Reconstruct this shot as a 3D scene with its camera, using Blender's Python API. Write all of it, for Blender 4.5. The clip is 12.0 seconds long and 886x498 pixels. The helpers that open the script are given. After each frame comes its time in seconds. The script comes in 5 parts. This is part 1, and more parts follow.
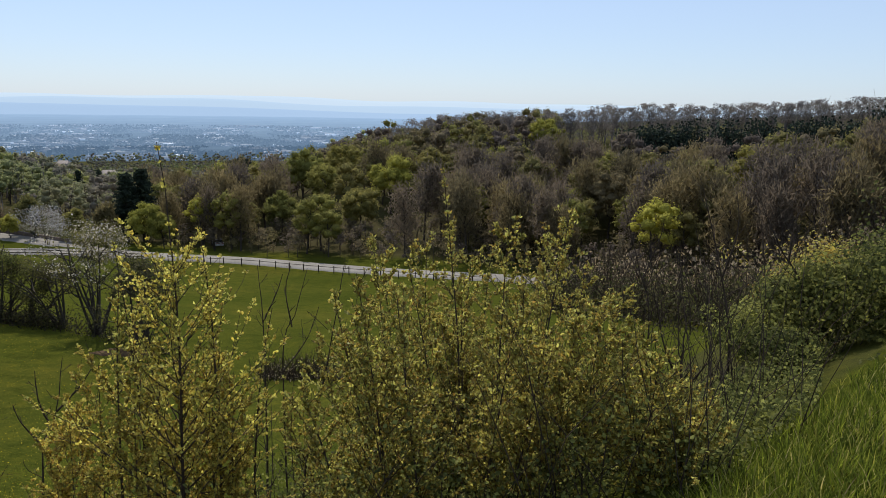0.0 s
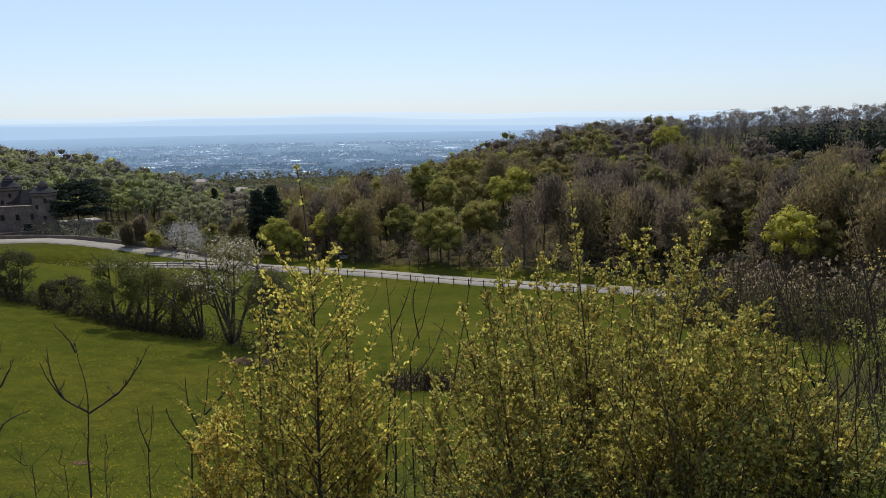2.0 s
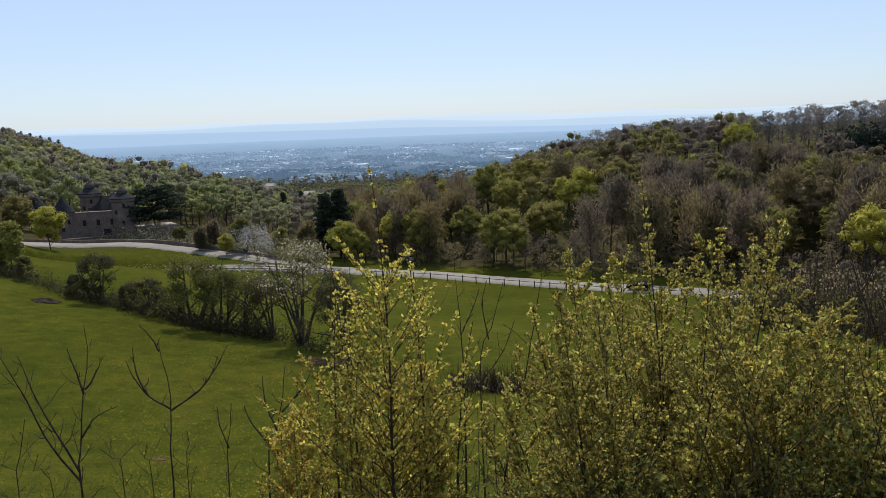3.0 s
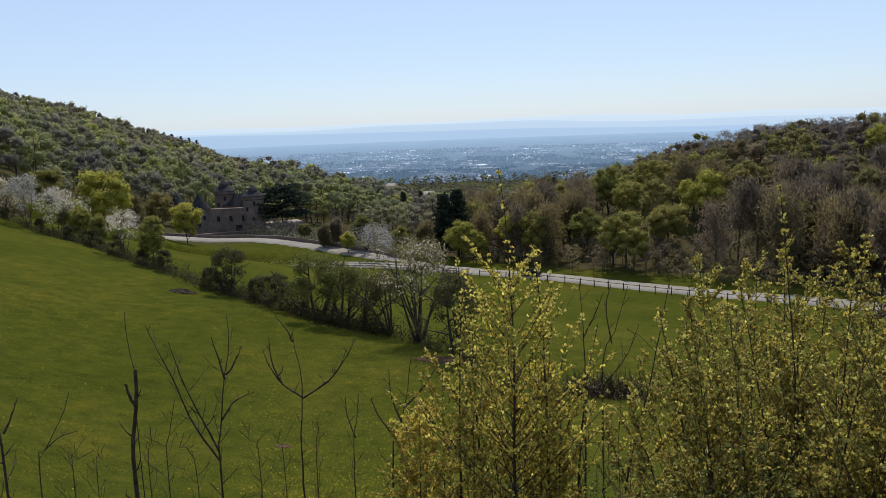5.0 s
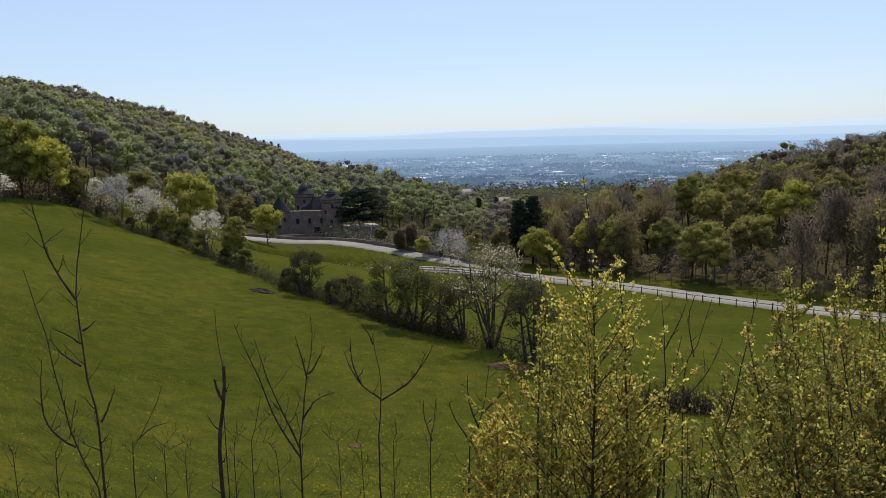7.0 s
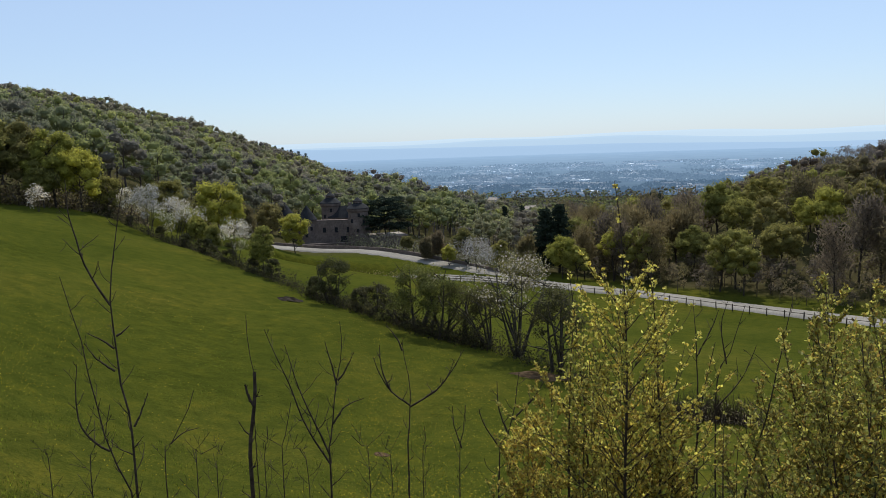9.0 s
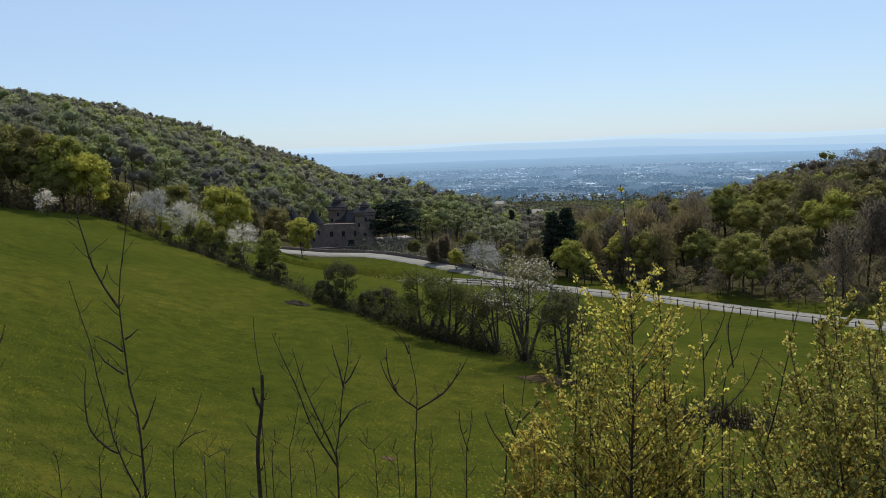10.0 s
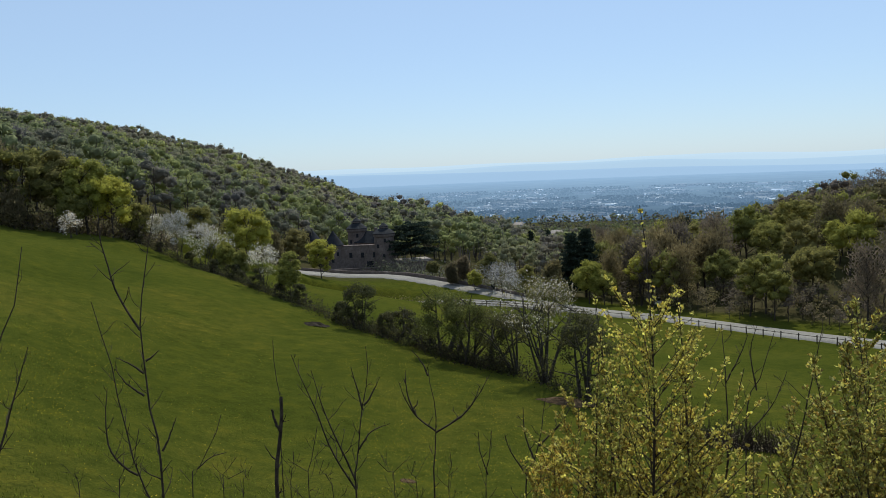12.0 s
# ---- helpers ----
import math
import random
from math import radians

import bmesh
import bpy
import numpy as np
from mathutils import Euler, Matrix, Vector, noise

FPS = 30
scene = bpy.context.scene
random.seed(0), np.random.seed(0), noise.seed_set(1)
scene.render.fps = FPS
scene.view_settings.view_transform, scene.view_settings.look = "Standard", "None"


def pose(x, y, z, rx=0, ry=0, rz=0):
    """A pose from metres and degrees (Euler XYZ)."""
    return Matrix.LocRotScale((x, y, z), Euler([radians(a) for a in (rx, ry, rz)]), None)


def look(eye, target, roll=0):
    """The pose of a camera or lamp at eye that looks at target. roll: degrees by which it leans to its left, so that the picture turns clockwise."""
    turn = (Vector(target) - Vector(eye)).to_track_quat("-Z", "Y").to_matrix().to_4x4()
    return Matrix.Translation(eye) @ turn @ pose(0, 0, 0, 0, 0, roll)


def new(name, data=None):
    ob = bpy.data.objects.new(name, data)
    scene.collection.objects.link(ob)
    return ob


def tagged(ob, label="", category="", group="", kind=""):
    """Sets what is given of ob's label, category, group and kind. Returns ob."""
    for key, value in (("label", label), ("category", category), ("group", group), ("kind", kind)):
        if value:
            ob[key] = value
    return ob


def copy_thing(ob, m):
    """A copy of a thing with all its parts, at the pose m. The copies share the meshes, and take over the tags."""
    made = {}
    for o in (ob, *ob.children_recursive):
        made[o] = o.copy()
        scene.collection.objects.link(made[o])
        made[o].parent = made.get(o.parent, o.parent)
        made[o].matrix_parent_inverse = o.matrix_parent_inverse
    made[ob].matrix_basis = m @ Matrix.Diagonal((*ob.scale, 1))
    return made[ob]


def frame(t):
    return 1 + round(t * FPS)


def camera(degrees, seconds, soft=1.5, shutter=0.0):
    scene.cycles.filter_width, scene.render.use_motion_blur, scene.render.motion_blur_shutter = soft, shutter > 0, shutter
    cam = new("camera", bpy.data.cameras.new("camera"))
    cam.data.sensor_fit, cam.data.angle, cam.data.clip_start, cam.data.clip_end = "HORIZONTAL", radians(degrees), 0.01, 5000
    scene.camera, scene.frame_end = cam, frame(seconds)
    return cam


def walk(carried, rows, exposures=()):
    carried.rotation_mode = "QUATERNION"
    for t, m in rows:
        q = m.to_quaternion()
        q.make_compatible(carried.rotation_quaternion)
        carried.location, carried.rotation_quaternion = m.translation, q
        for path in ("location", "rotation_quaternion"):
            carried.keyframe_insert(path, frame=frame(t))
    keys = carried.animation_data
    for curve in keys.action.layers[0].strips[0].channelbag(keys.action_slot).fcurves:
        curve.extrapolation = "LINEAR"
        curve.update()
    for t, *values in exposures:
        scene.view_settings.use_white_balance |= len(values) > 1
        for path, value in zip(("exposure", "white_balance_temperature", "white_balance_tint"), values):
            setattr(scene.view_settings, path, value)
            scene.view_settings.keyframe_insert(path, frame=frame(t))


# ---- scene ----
cam = camera(58.93, 12.0, soft=0.8)
EYE = 1.6
# seconds, place in metres from the first eye, yaw, pitch, roll
ROWS = [
    (0.0, 0.0000, -0.0000, 0.0000, -0.000, -10.800, -1.112),
    (0.5, -0.0079, -0.0186, 0.0038, 1.937, -10.896, -0.755),
    (1.0, -0.0203, -0.0297, 0.0095, 4.610, -10.017, 0.179),
    (1.5, -0.0317, -0.0371, 0.0148, 7.186, -9.625, 0.674),
    (2.0, -0.0442, -0.0479, 0.0156, 8.826, -9.955, 0.823),
    (2.5, -0.0564, -0.0680, 0.0179, 11.088, -9.895, 1.363),
    (4.5, -0.1001, -0.1567, 0.0286, 20.437, -9.314, 2.449),
    (5.0, -0.1051, -0.1748, 0.0313, 22.293, -9.347, 2.119),
    (5.5, -0.1188, -0.1993, 0.0319, 24.916, -9.749, 2.344),
    (6.0, -0.1252, -0.2120, 0.0328, 25.893, -10.026, 2.530),
    (6.5, -0.1295, -0.2216, 0.0347, 26.420, -9.545, 2.114),
    (7.0, -0.1351, -0.2331, 0.0474, 27.757, -8.750, 1.631),
    (9.0, -0.1589, -0.2439, 0.0271, 29.652, -8.056, 1.986),
    (9.5, -0.1527, -0.2518, 0.0237, 29.993, -7.985, 1.850),
    (10.0, -0.1456, -0.2599, 0.0267, 30.156, -7.760, 2.115),
    (10.5, -0.1428, -0.2667, 0.0323, 30.795, -6.973, 2.654),
    (11.0, -0.1426, -0.2655, 0.0314, 31.243, -6.321, 2.313),
    (11.5, -0.1435, -0.2617, 0.0296, 31.269, -6.462, 2.117),
    (12.0, -0.1445, -0.2589, 0.0313, 31.486, -6.165, 2.387),
]
walk(cam, [(t, pose(x, y, EYE + z, 0, 0, yaw) @ pose(0, 0, 0, pitch) @ pose(0, 0, 0, 90) @ pose(0, 0, 0, 0, 0, -roll)) for t, x, y, z, yaw, pitch, roll in ROWS],
     exposures=[(0.0, 0.02, 6500, 10), (0.5, 0.18, 6600, 10), (2.0, 0.1, 6600, 10), (5.0, 0.04, 6600, 10), (6.5, 0.08, 6650, 10), (9.0, 0.0, 6450, 7), (12.0, -0.08, 6250, 3)])

# ---- world, sun, exposure ----
SUN_AZ, SUN_EL = 18.0, 52.0          # bearing to the left of +y, height
world = bpy.data.worlds.new("world")
scene.world = world
world.use_nodes = True
wn = world.node_tree.nodes
sky = wn.new("ShaderNodeTexSky")
sky.sky_type = "NISHITA"
sky.sun_disc = False
sky.sun_elevation = radians(SUN_EL)
sky.sun_rotation = radians(-SUN_AZ)
sky.altitude = 400
sky.air_density, sky.dust_density, sky.ozone_density = 1.0, 0.35, 1.5
wn["Background"].inputs[1].default_value = 0.11
# spring haze: the clear sky greyed towards an even blue-white
tone = wn.new("ShaderNodeMix")
tone.data_type, tone.blend_type = "RGBA", "MULTIPLY"
tone.inputs[0].default_value = 1.0
tone.inputs[7].default_value = (0.79, 0.925, 1.25, 1)
veil = wn.new("ShaderNodeMix")
veil.data_type = "RGBA"
veil.inputs[0].default_value = 0.58
veil.inputs[7].default_value = (5.25, 6.3, 7.45, 1)
world.node_tree.links.new(sky.outputs[0], tone.inputs[6])
world.node_tree.links.new(tone.outputs[2], veil.inputs[6])
world.node_tree.links.new(veil.outputs[2], wn["Background"].inputs[0])
sun = new("sun", bpy.data.lights.new("sun", "SUN"))
sun.data.energy, sun.data.angle, sun.data.color = 4.2, radians(0.53), (1.0, 0.95, 0.86)
_d = Vector((-math.sin(radians(SUN_AZ)) * math.cos(radians(SUN_EL)), math.cos(radians(SUN_AZ)) * math.cos(radians(SUN_EL)), math.sin(radians(SUN_EL))))
sun.matrix_world = look(_d * 50 + Vector((0, 0, 20)), Vector((0, 0, 20)))


# ---- materials ----
def material(name):
    m = bpy.data.materials.new(name)
    m.use_nodes = True
    m.node_tree.nodes.clear()
    return m, m.node_tree.nodes, m.node_tree.links


def node(nodes, kind, **values):
    n = nodes.new(kind)
    for key, value in values.items():
        n.inputs[key.replace("_", " ")].default_value = value
    return n


def ramp(nodes, *stops):
    r = nodes.new("ShaderNodeValToRGB")
    while len(r.color_ramp.elements) < len(stops):
        r.color_ramp.elements.new(0.5)
    for e, (p, c) in zip(r.color_ramp.elements, stops):
        e.position, e.color = p, (*c, 1)
    return r


def mixed(nodes, links, a, b, fac, blend="MIX"):
    """A colour mix of two sockets or colours."""
    m = nodes.new("ShaderNodeMix")
    m.data_type, m.blend_type = "RGBA", blend
    for socket, value in ((m.inputs[0], fac), (m.inputs[6], a), (m.inputs[7], b)):
        if isinstance(value, (int, float)):
            socket.default_value = value
        elif isinstance(value, tuple):
            socket.default_value = (*value, 1)
        else:
            links.new(value, socket)
    return m.outputs[2]


def noise_tex(nodes, links, scale, detail=4.0, rough=0.6, coords="Object", stretch=None):
    c = nodes.new("ShaderNodeTexCoord")
    n = node(nodes, "ShaderNodeTexNoise", Scale=scale, Detail=detail, Roughness=rough)
    if stretch:
        mp = nodes.new("ShaderNodeMapping")
        mp.inputs["Scale"].default_value = stretch
        links.new(c.outputs[coords], mp.inputs[0])
        links.new(mp.outputs[0], n.inputs["Vector"])
    else:
        links.new(c.outputs[coords], n.inputs["Vector"])
    return n.outputs["Fac"]


def surface(name, stops, scale, fine_scale, rough=0.9, bump=0.2, dist=0.02, metal=0.0, coords="Object", stretch=None):
    """A two-scale noisy surface: stains from a coarse noise, grain and relief from a fine one."""
    m, n, l = material(name)
    out = n.new("ShaderNodeOutputMaterial")
    p = node(n, "ShaderNodeBsdfPrincipled", Roughness=rough, Metallic=metal)
    p.inputs["Specular IOR Level"].default_value = 0.5 if rough < 0.7 else 0.08
    a = noise_tex(n, l, scale, 5, 0.62, coords, stretch)
    b = noise_tex(n, l, fine_scale, 4, 0.7, coords, stretch)
    r = ramp(n, *stops)
    l.new(a, r.inputs[0])
    g = ramp(n, (0.25, (0.62, 0.62, 0.62)), (0.75, (1.3, 1.3, 1.3)))
    l.new(b, g.inputs[0])
    l.new(mixed(n, l, r.outputs[0], g.outputs[0], 1.0, "MULTIPLY"), p.inputs["Base Color"])
    bp = node(n, "ShaderNodeBump", Strength=bump, Distance=dist)
    l.new(b, bp.inputs["Height"])
    l.new(bp.outputs[0], p.inputs["Normal"])
    l.new(p.outputs[0], out.inputs[0])
    return m


def leafy(name, stops, through_light=0.4, rough=0.6, uneven=1.0, grain=0.0):
    """Thin leaves: colour from the species tint kept on the mesh, uneven from leaf to leaf, and light that shines through."""
    m, n, l = material(name)
    out = n.new("ShaderNodeOutputMaterial")
    at = n.new("ShaderNodeAttribute")
    at.attribute_name = "tint"
    r = ramp(n, *stops)
    l.new(at.outputs["Fac"], r.inputs[0])
    geo = n.new("ShaderNodeNewGeometry")
    v = ramp(n, (0.0, (1 - 0.45 * uneven, 1 - 0.45 * uneven, 1 - 0.4 * uneven)), (0.6, (1.0, 1.0, 1.0)), (1.0, (1 + 0.5 * uneven, 1 + 0.45 * uneven, 1 + 0.2 * uneven)))
    l.new(geo.outputs["Random Per Island"], v.inputs[0])
    info = n.new("ShaderNodeObjectInfo")
    v2 = ramp(n, (0.0, (0.78, 0.8, 0.85)), (1.0, (1.2, 1.15, 1.05)))
    l.new(info.outputs["Random"], v2.inputs[0])
    col = mixed(n, l, mixed(n, l, r.outputs[0], v.outputs[0], 1.0, "MULTIPLY"), v2.outputs[0], 1.0, "MULTIPLY")
    relief = None
    if grain:
        speck = noise_tex(n, l, grain, 4, 0.75)
        v3 = ramp(n, (0.34, (0.68, 0.69, 0.72)), (0.5, (0.98, 0.98, 0.98)), (0.66, (1.35, 1.32, 1.22)))
        l.new(speck, v3.inputs[0])
        col = mixed(n, l, col, v3.outputs[0], 1.0, "MULTIPLY")
        relief = node(n, "ShaderNodeBump", Strength=0.9, Distance=0.45)
        l.new(speck, relief.inputs["Height"])
    d = node(n, "ShaderNodeBsdfPrincipled", Roughness=rough)
    d.inputs["Specular IOR Level"].default_value = 0.25 if rough < 0.6 else 0.06
    t = n.new("ShaderNodeBsdfTranslucent")
    l.new(col, d.inputs["Base Color"])
    l.new(col, t.inputs["Color"])
    if relief:
        l.new(relief.outputs[0], d.inputs["Normal"])
    mx = n.new("ShaderNodeMixShader")
    mx.inputs[0].default_value = through_light
    l.new(d.outputs[0], mx.inputs[1])
    l.new(t.outputs[0], mx.inputs[2])
    l.new(mx.outputs[0], out.inputs[0])
    return m


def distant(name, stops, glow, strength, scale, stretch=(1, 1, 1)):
    """Backdrop of the far distance: patchy land, its haze put in as an even emission."""
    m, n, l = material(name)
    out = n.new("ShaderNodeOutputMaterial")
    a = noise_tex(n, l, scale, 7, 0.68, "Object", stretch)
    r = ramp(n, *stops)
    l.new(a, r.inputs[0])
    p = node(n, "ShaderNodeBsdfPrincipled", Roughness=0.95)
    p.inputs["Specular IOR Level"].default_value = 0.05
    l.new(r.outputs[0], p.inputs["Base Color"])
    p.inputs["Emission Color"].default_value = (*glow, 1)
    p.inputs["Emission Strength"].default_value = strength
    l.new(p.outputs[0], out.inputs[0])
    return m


WOODS = ((0.0, (0.20, 0.165, 0.14)), (0.3, (0.235, 0.195, 0.11)), (0.55, (0.265, 0.245, 0.085)), (0.78, (0.30, 0.295, 0.085)), (1.0, (0.44, 0.425, 0.09)))
M_FOLIAGE = leafy("spring_foliage", WOODS, 0.48, 0.8, 0.4, 1.2)
M_HEDGE = leafy("hedge_leaves", ((0.0, (0.075, 0.06, 0.042)), (0.5, (0.10, 0.10, 0.04)), (1.0, (0.15, 0.17, 0.045))), 0.45)
# greyer and bluer than the near foliage: distance haze put into the leaf colour
M_HAZED_WOOD = leafy("hazed_far_foliage", ((0.0, (0.195, 0.178, 0.172)), (0.3, (0.24, 0.22, 0.175)), (0.55, (0.272, 0.275, 0.17)), (0.78, (0.31, 0.335, 0.155)), (1.0, (0.385, 0.395, 0.135))), 0.5, 0.8, 0.14, 0.5)
M_FADED = leafy("faded_blossom", ((0.0, (0.66, 0.57, 0.47)), (1.0, (0.80, 0.73, 0.62))), 0.5)
M_NEEDLES = leafy("dark_needles", ((0.0, (0.032, 0.046, 0.038)), (1.0, (0.06, 0.08, 0.055))), 0.12, 0.95)
M_BLOSSOM = leafy("white_blossom", ((0.0, (0.62, 0.58, 0.55)), (1.0, (0.78, 0.75, 0.72))), 0.35)
M_SHRUB = leafy("young_leaves", ((0.0, (0.34, 0.21, 0.05)), (0.45, (0.475, 0.41, 0.09)), (1.0, (0.62, 0.60, 0.165))), 0.64, 0.45)
M_DARKLEAF = leafy("bramble_leaves", ((0.0, (0.045, 0.058, 0.02)), (1.0, (0.34, 0.345, 0.10))), 0.5, 0.65)
M_DRY = leafy("dry_grass_stalks", ((0.0, (0.16, 0.12, 0.08)), (1.0, (0.42, 0.35, 0.25))), 0.3)
M_BLADE = leafy("grass_blades", ((0.0, (0.06, 0.085, 0.013)), (0.7, (0.21, 0.255, 0.032)), (0.9, (0.30, 0.29, 0.06)), (1.0, (0.46, 0.39, 0.19))), 0.48, 0.62)
M_BARK = surface("bark", ((0.3, (0.045, 0.037, 0.03)), (0.7, (0.10, 0.084, 0.07))), 6, 40, 0.9, 0.4, 0.01)
M_TWIG = surface("twig_bark", ((0.3, (0.03, 0.022, 0.016)), (0.7, (0.095, 0.07, 0.052))), 14, 90, 0.85, 0.3, 0.002)
M_PALEBARK = surface("pale_bark", ((0.3, (0.14, 0.12, 0.11)), (0.7, (0.28, 0.25, 0.23))), 3, 20, 0.9, 0.3, 0.01)
# gravel with the brightness of sunlit ground put into its base colour
M_SUNLIT_GRAVEL = surface("sunlit_gravel", ((0.3, (0.28, 0.24, 0.21)), (0.7, (0.42, 0.37, 0.33))), 0.8, 8, 0.95, 0.3, 0.02)
M_ASPHALT = surface("asphalt", ((0.3, (0.20, 0.182, 0.16)), (0.7, (0.28, 0.258, 0.228))), 0.15, 4, 0.95, 0.15, 0.01)
M_STONE = surface("castle_stone", ((0.3, (0.125, 0.10, 0.09)), (0.55, (0.19, 0.152, 0.135)), (0.75, (0.26, 0.21, 0.185))), 0.35, 2.2, 0.95, 0.5, 0.06)
M_SLATE = surface("slate", ((0.3, (0.018, 0.019, 0.023)), (0.7, (0.042, 0.043, 0.048))), 0.6, 5, 0.85, 0.3, 0.03)
M_WOOD = surface("fence_wood", ((0.3, (0.035, 0.028, 0.02)), (0.7, (0.08, 0.066, 0.05))), 2, 20, 0.9, 0.3, 0.01)
M_DARKSOIL = surface("dark_soil", ((0.3, (0.016, 0.012, 0.008)), (0.7, (0.04, 0.03, 0.02))), 1.2, 9, 0.95, 0.5, 0.04)
M_SOIL = surface("bare_red_soil", ((0.3, (0.07, 0.043, 0.022)), (0.7, (0.12, 0.076, 0.04))), 1.2, 9, 0.95, 0.5, 0.04)
for m in (M_SOIL, M_DARKSOIL):
    for q in m.node_tree.nodes:
        if q.type == "BSDF_PRINCIPLED":
            q.inputs["Specular IOR Level"].default_value = 0.1


def ground_material():
    """Pasture with mown streaks, tufts and yellow-green patches; earth under woods where the slope mask says so."""
    m, n, l = material("pasture")
    out = n.new("ShaderNodeOutputMaterial")
    p = node(n, "ShaderNodeBsdfPrincipled", Roughness=1.0)
    p.inputs["Specular IOR Level"].default_value = 0.0
    p.inputs["Sheen Weight"].default_value = 0.15
    p.inputs["Sheen Roughness"].default_value = 0.45
    p.inputs["Sheen Tint"].default_value = (0.66, 0.74, 0.14, 1)
    big = ramp(n, (0.3, (0.030, 0.036, 0.005)), (0.5, (0.043, 0.047, 0.007)), (0.7, (0.064, 0.059, 0.010)))
    l.new(noise_tex(n, l, 0.045, 5, 0.6), big.inputs[0])
    mid = ramp(n, (0.3, (0.48, 0.54, 0.52)), (0.5, (0.94, 0.96, 0.97)), (0.7, (1.5, 1.32, 1.1)))
    l.new(noise_tex(n, l, 0.7, 6, 0.7), mid.inputs[0])
    fine = ramp(n, (0.3, (0.25, 0.3, 0.3)), (0.5, (1.0, 1.0, 1.0)), (0.7, (2.0, 1.8, 1.5)))
    fine_noise = noise_tex(n, l, 6.0, 6, 0.85)
    l.new(fine_noise, fine.inputs[0])
    grass = mixed(n, l, mixed(n, l, big.outputs[0], mid.outputs[0], 1.0, "MULTIPLY"), fine.outputs[0], 1.0, "MULTIPLY")
    litter = ramp(n, (0.35, (0.03, 0.023, 0.015)), (0.6, (0.052, 0.042, 0.025)), (0.75, (0.045, 0.05, 0.018)))
    l.new(noise_tex(n, l, 0.5, 6, 0.7), litter.inputs[0])
    at = n.new("ShaderNodeAttribute")
    at.attribute_name = "wooded"
    l.new(mixed(n, l, grass, litter.outputs[0], at.outputs["Fac"]), p.inputs["Base Color"])
    bp = node(n, "ShaderNodeBump", Strength=0.5, Distance=0.08)
    l.new(fine_noise, bp.inputs["Height"])
    l.new(bp.outputs[0], p.inputs["Normal"])
    l.new(p.outputs[0], out.inputs[0])
    return m


M_GROUND = ground_material()

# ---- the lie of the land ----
# heights in metres under the first eye along bearings (degrees to the left of +y), at these distances, set to fit the
# camera's view
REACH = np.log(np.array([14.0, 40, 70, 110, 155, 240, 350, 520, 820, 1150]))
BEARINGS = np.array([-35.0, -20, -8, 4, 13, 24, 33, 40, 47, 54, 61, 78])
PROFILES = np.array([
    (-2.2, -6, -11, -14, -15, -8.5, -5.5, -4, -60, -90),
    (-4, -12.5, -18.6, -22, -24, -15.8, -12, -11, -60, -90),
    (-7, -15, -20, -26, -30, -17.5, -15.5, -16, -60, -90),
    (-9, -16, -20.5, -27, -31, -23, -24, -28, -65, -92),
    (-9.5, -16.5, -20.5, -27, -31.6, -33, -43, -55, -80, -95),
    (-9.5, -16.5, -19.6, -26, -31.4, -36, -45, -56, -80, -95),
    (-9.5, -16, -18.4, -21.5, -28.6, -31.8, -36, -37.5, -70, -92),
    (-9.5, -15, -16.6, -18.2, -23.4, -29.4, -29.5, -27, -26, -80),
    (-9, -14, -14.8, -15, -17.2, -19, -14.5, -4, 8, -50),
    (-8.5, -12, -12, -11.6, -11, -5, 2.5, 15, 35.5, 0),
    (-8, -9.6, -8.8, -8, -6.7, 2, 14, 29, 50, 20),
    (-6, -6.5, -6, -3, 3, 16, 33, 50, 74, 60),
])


def catmull(p0, p1, p2, p3, t):
    return 0.5 * (2 * p1 + (p2 - p0) * t + (2 * p0 - 5 * p1 + 4 * p2 - p3) * t * t + (3 * p1 - p0 - 3 * p2 + p3) * t ** 3)


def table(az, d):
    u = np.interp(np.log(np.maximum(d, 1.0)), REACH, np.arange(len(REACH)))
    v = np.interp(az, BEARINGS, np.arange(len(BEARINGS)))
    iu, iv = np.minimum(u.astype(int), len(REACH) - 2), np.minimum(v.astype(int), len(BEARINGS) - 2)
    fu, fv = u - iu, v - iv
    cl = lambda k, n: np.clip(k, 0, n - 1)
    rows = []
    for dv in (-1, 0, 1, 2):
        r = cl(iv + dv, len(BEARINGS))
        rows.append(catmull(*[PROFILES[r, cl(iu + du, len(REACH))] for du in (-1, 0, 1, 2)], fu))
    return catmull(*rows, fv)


def polar(az, d, zr=0.0):
    """World place at a bearing, a level distance and a height under or over the eye."""
    a = radians(az)
    return Vector((-d * math.sin(a), d * math.cos(a), EYE + zr))


def polyline(nodes, step):
    """Evenly walked points along bearing, distance, height nodes, smoothed."""
    p = np.array([polar(*q) for q in nodes])
    out = []
    for i in range(len(p) - 1):
        a, b, c, d = p[max(i - 1, 0)], p[i], p[i + 1], p[min(i + 2, len(p) - 1)]
        k = max(2, int(np.linalg.norm(c - b) / step))
        out += [catmull(a, b, c, d, t) for t in np.arange(k) / k]
    out.append(p[-1])
    return np.array(out)


ROAD = polyline([(-40, 112, -18), (-25, 118, -25), (-12, 127, -29.2), (-5, 133, -30.2), (3.3, 139, -30.9), (9.2, 146, -31.3), (14.7, 155, -31.6), (22.7, 170, -32.1),
                 (28.9, 190, -31.2), (35.1, 203, -28.7), (39.6, 208, -27.9), (46, 212, -24), (54, 205, -12)], 3.0)
LANE = polyline([(20.7, 165.5, -32.0), (24.5, 170.5, -31.8), (27.5, 174, -31.5), (32, 177, -31.2), (36, 177, -32.0), (42, 174, -31.0), (50, 168, -22), (58, 166, -11)], 3.0)


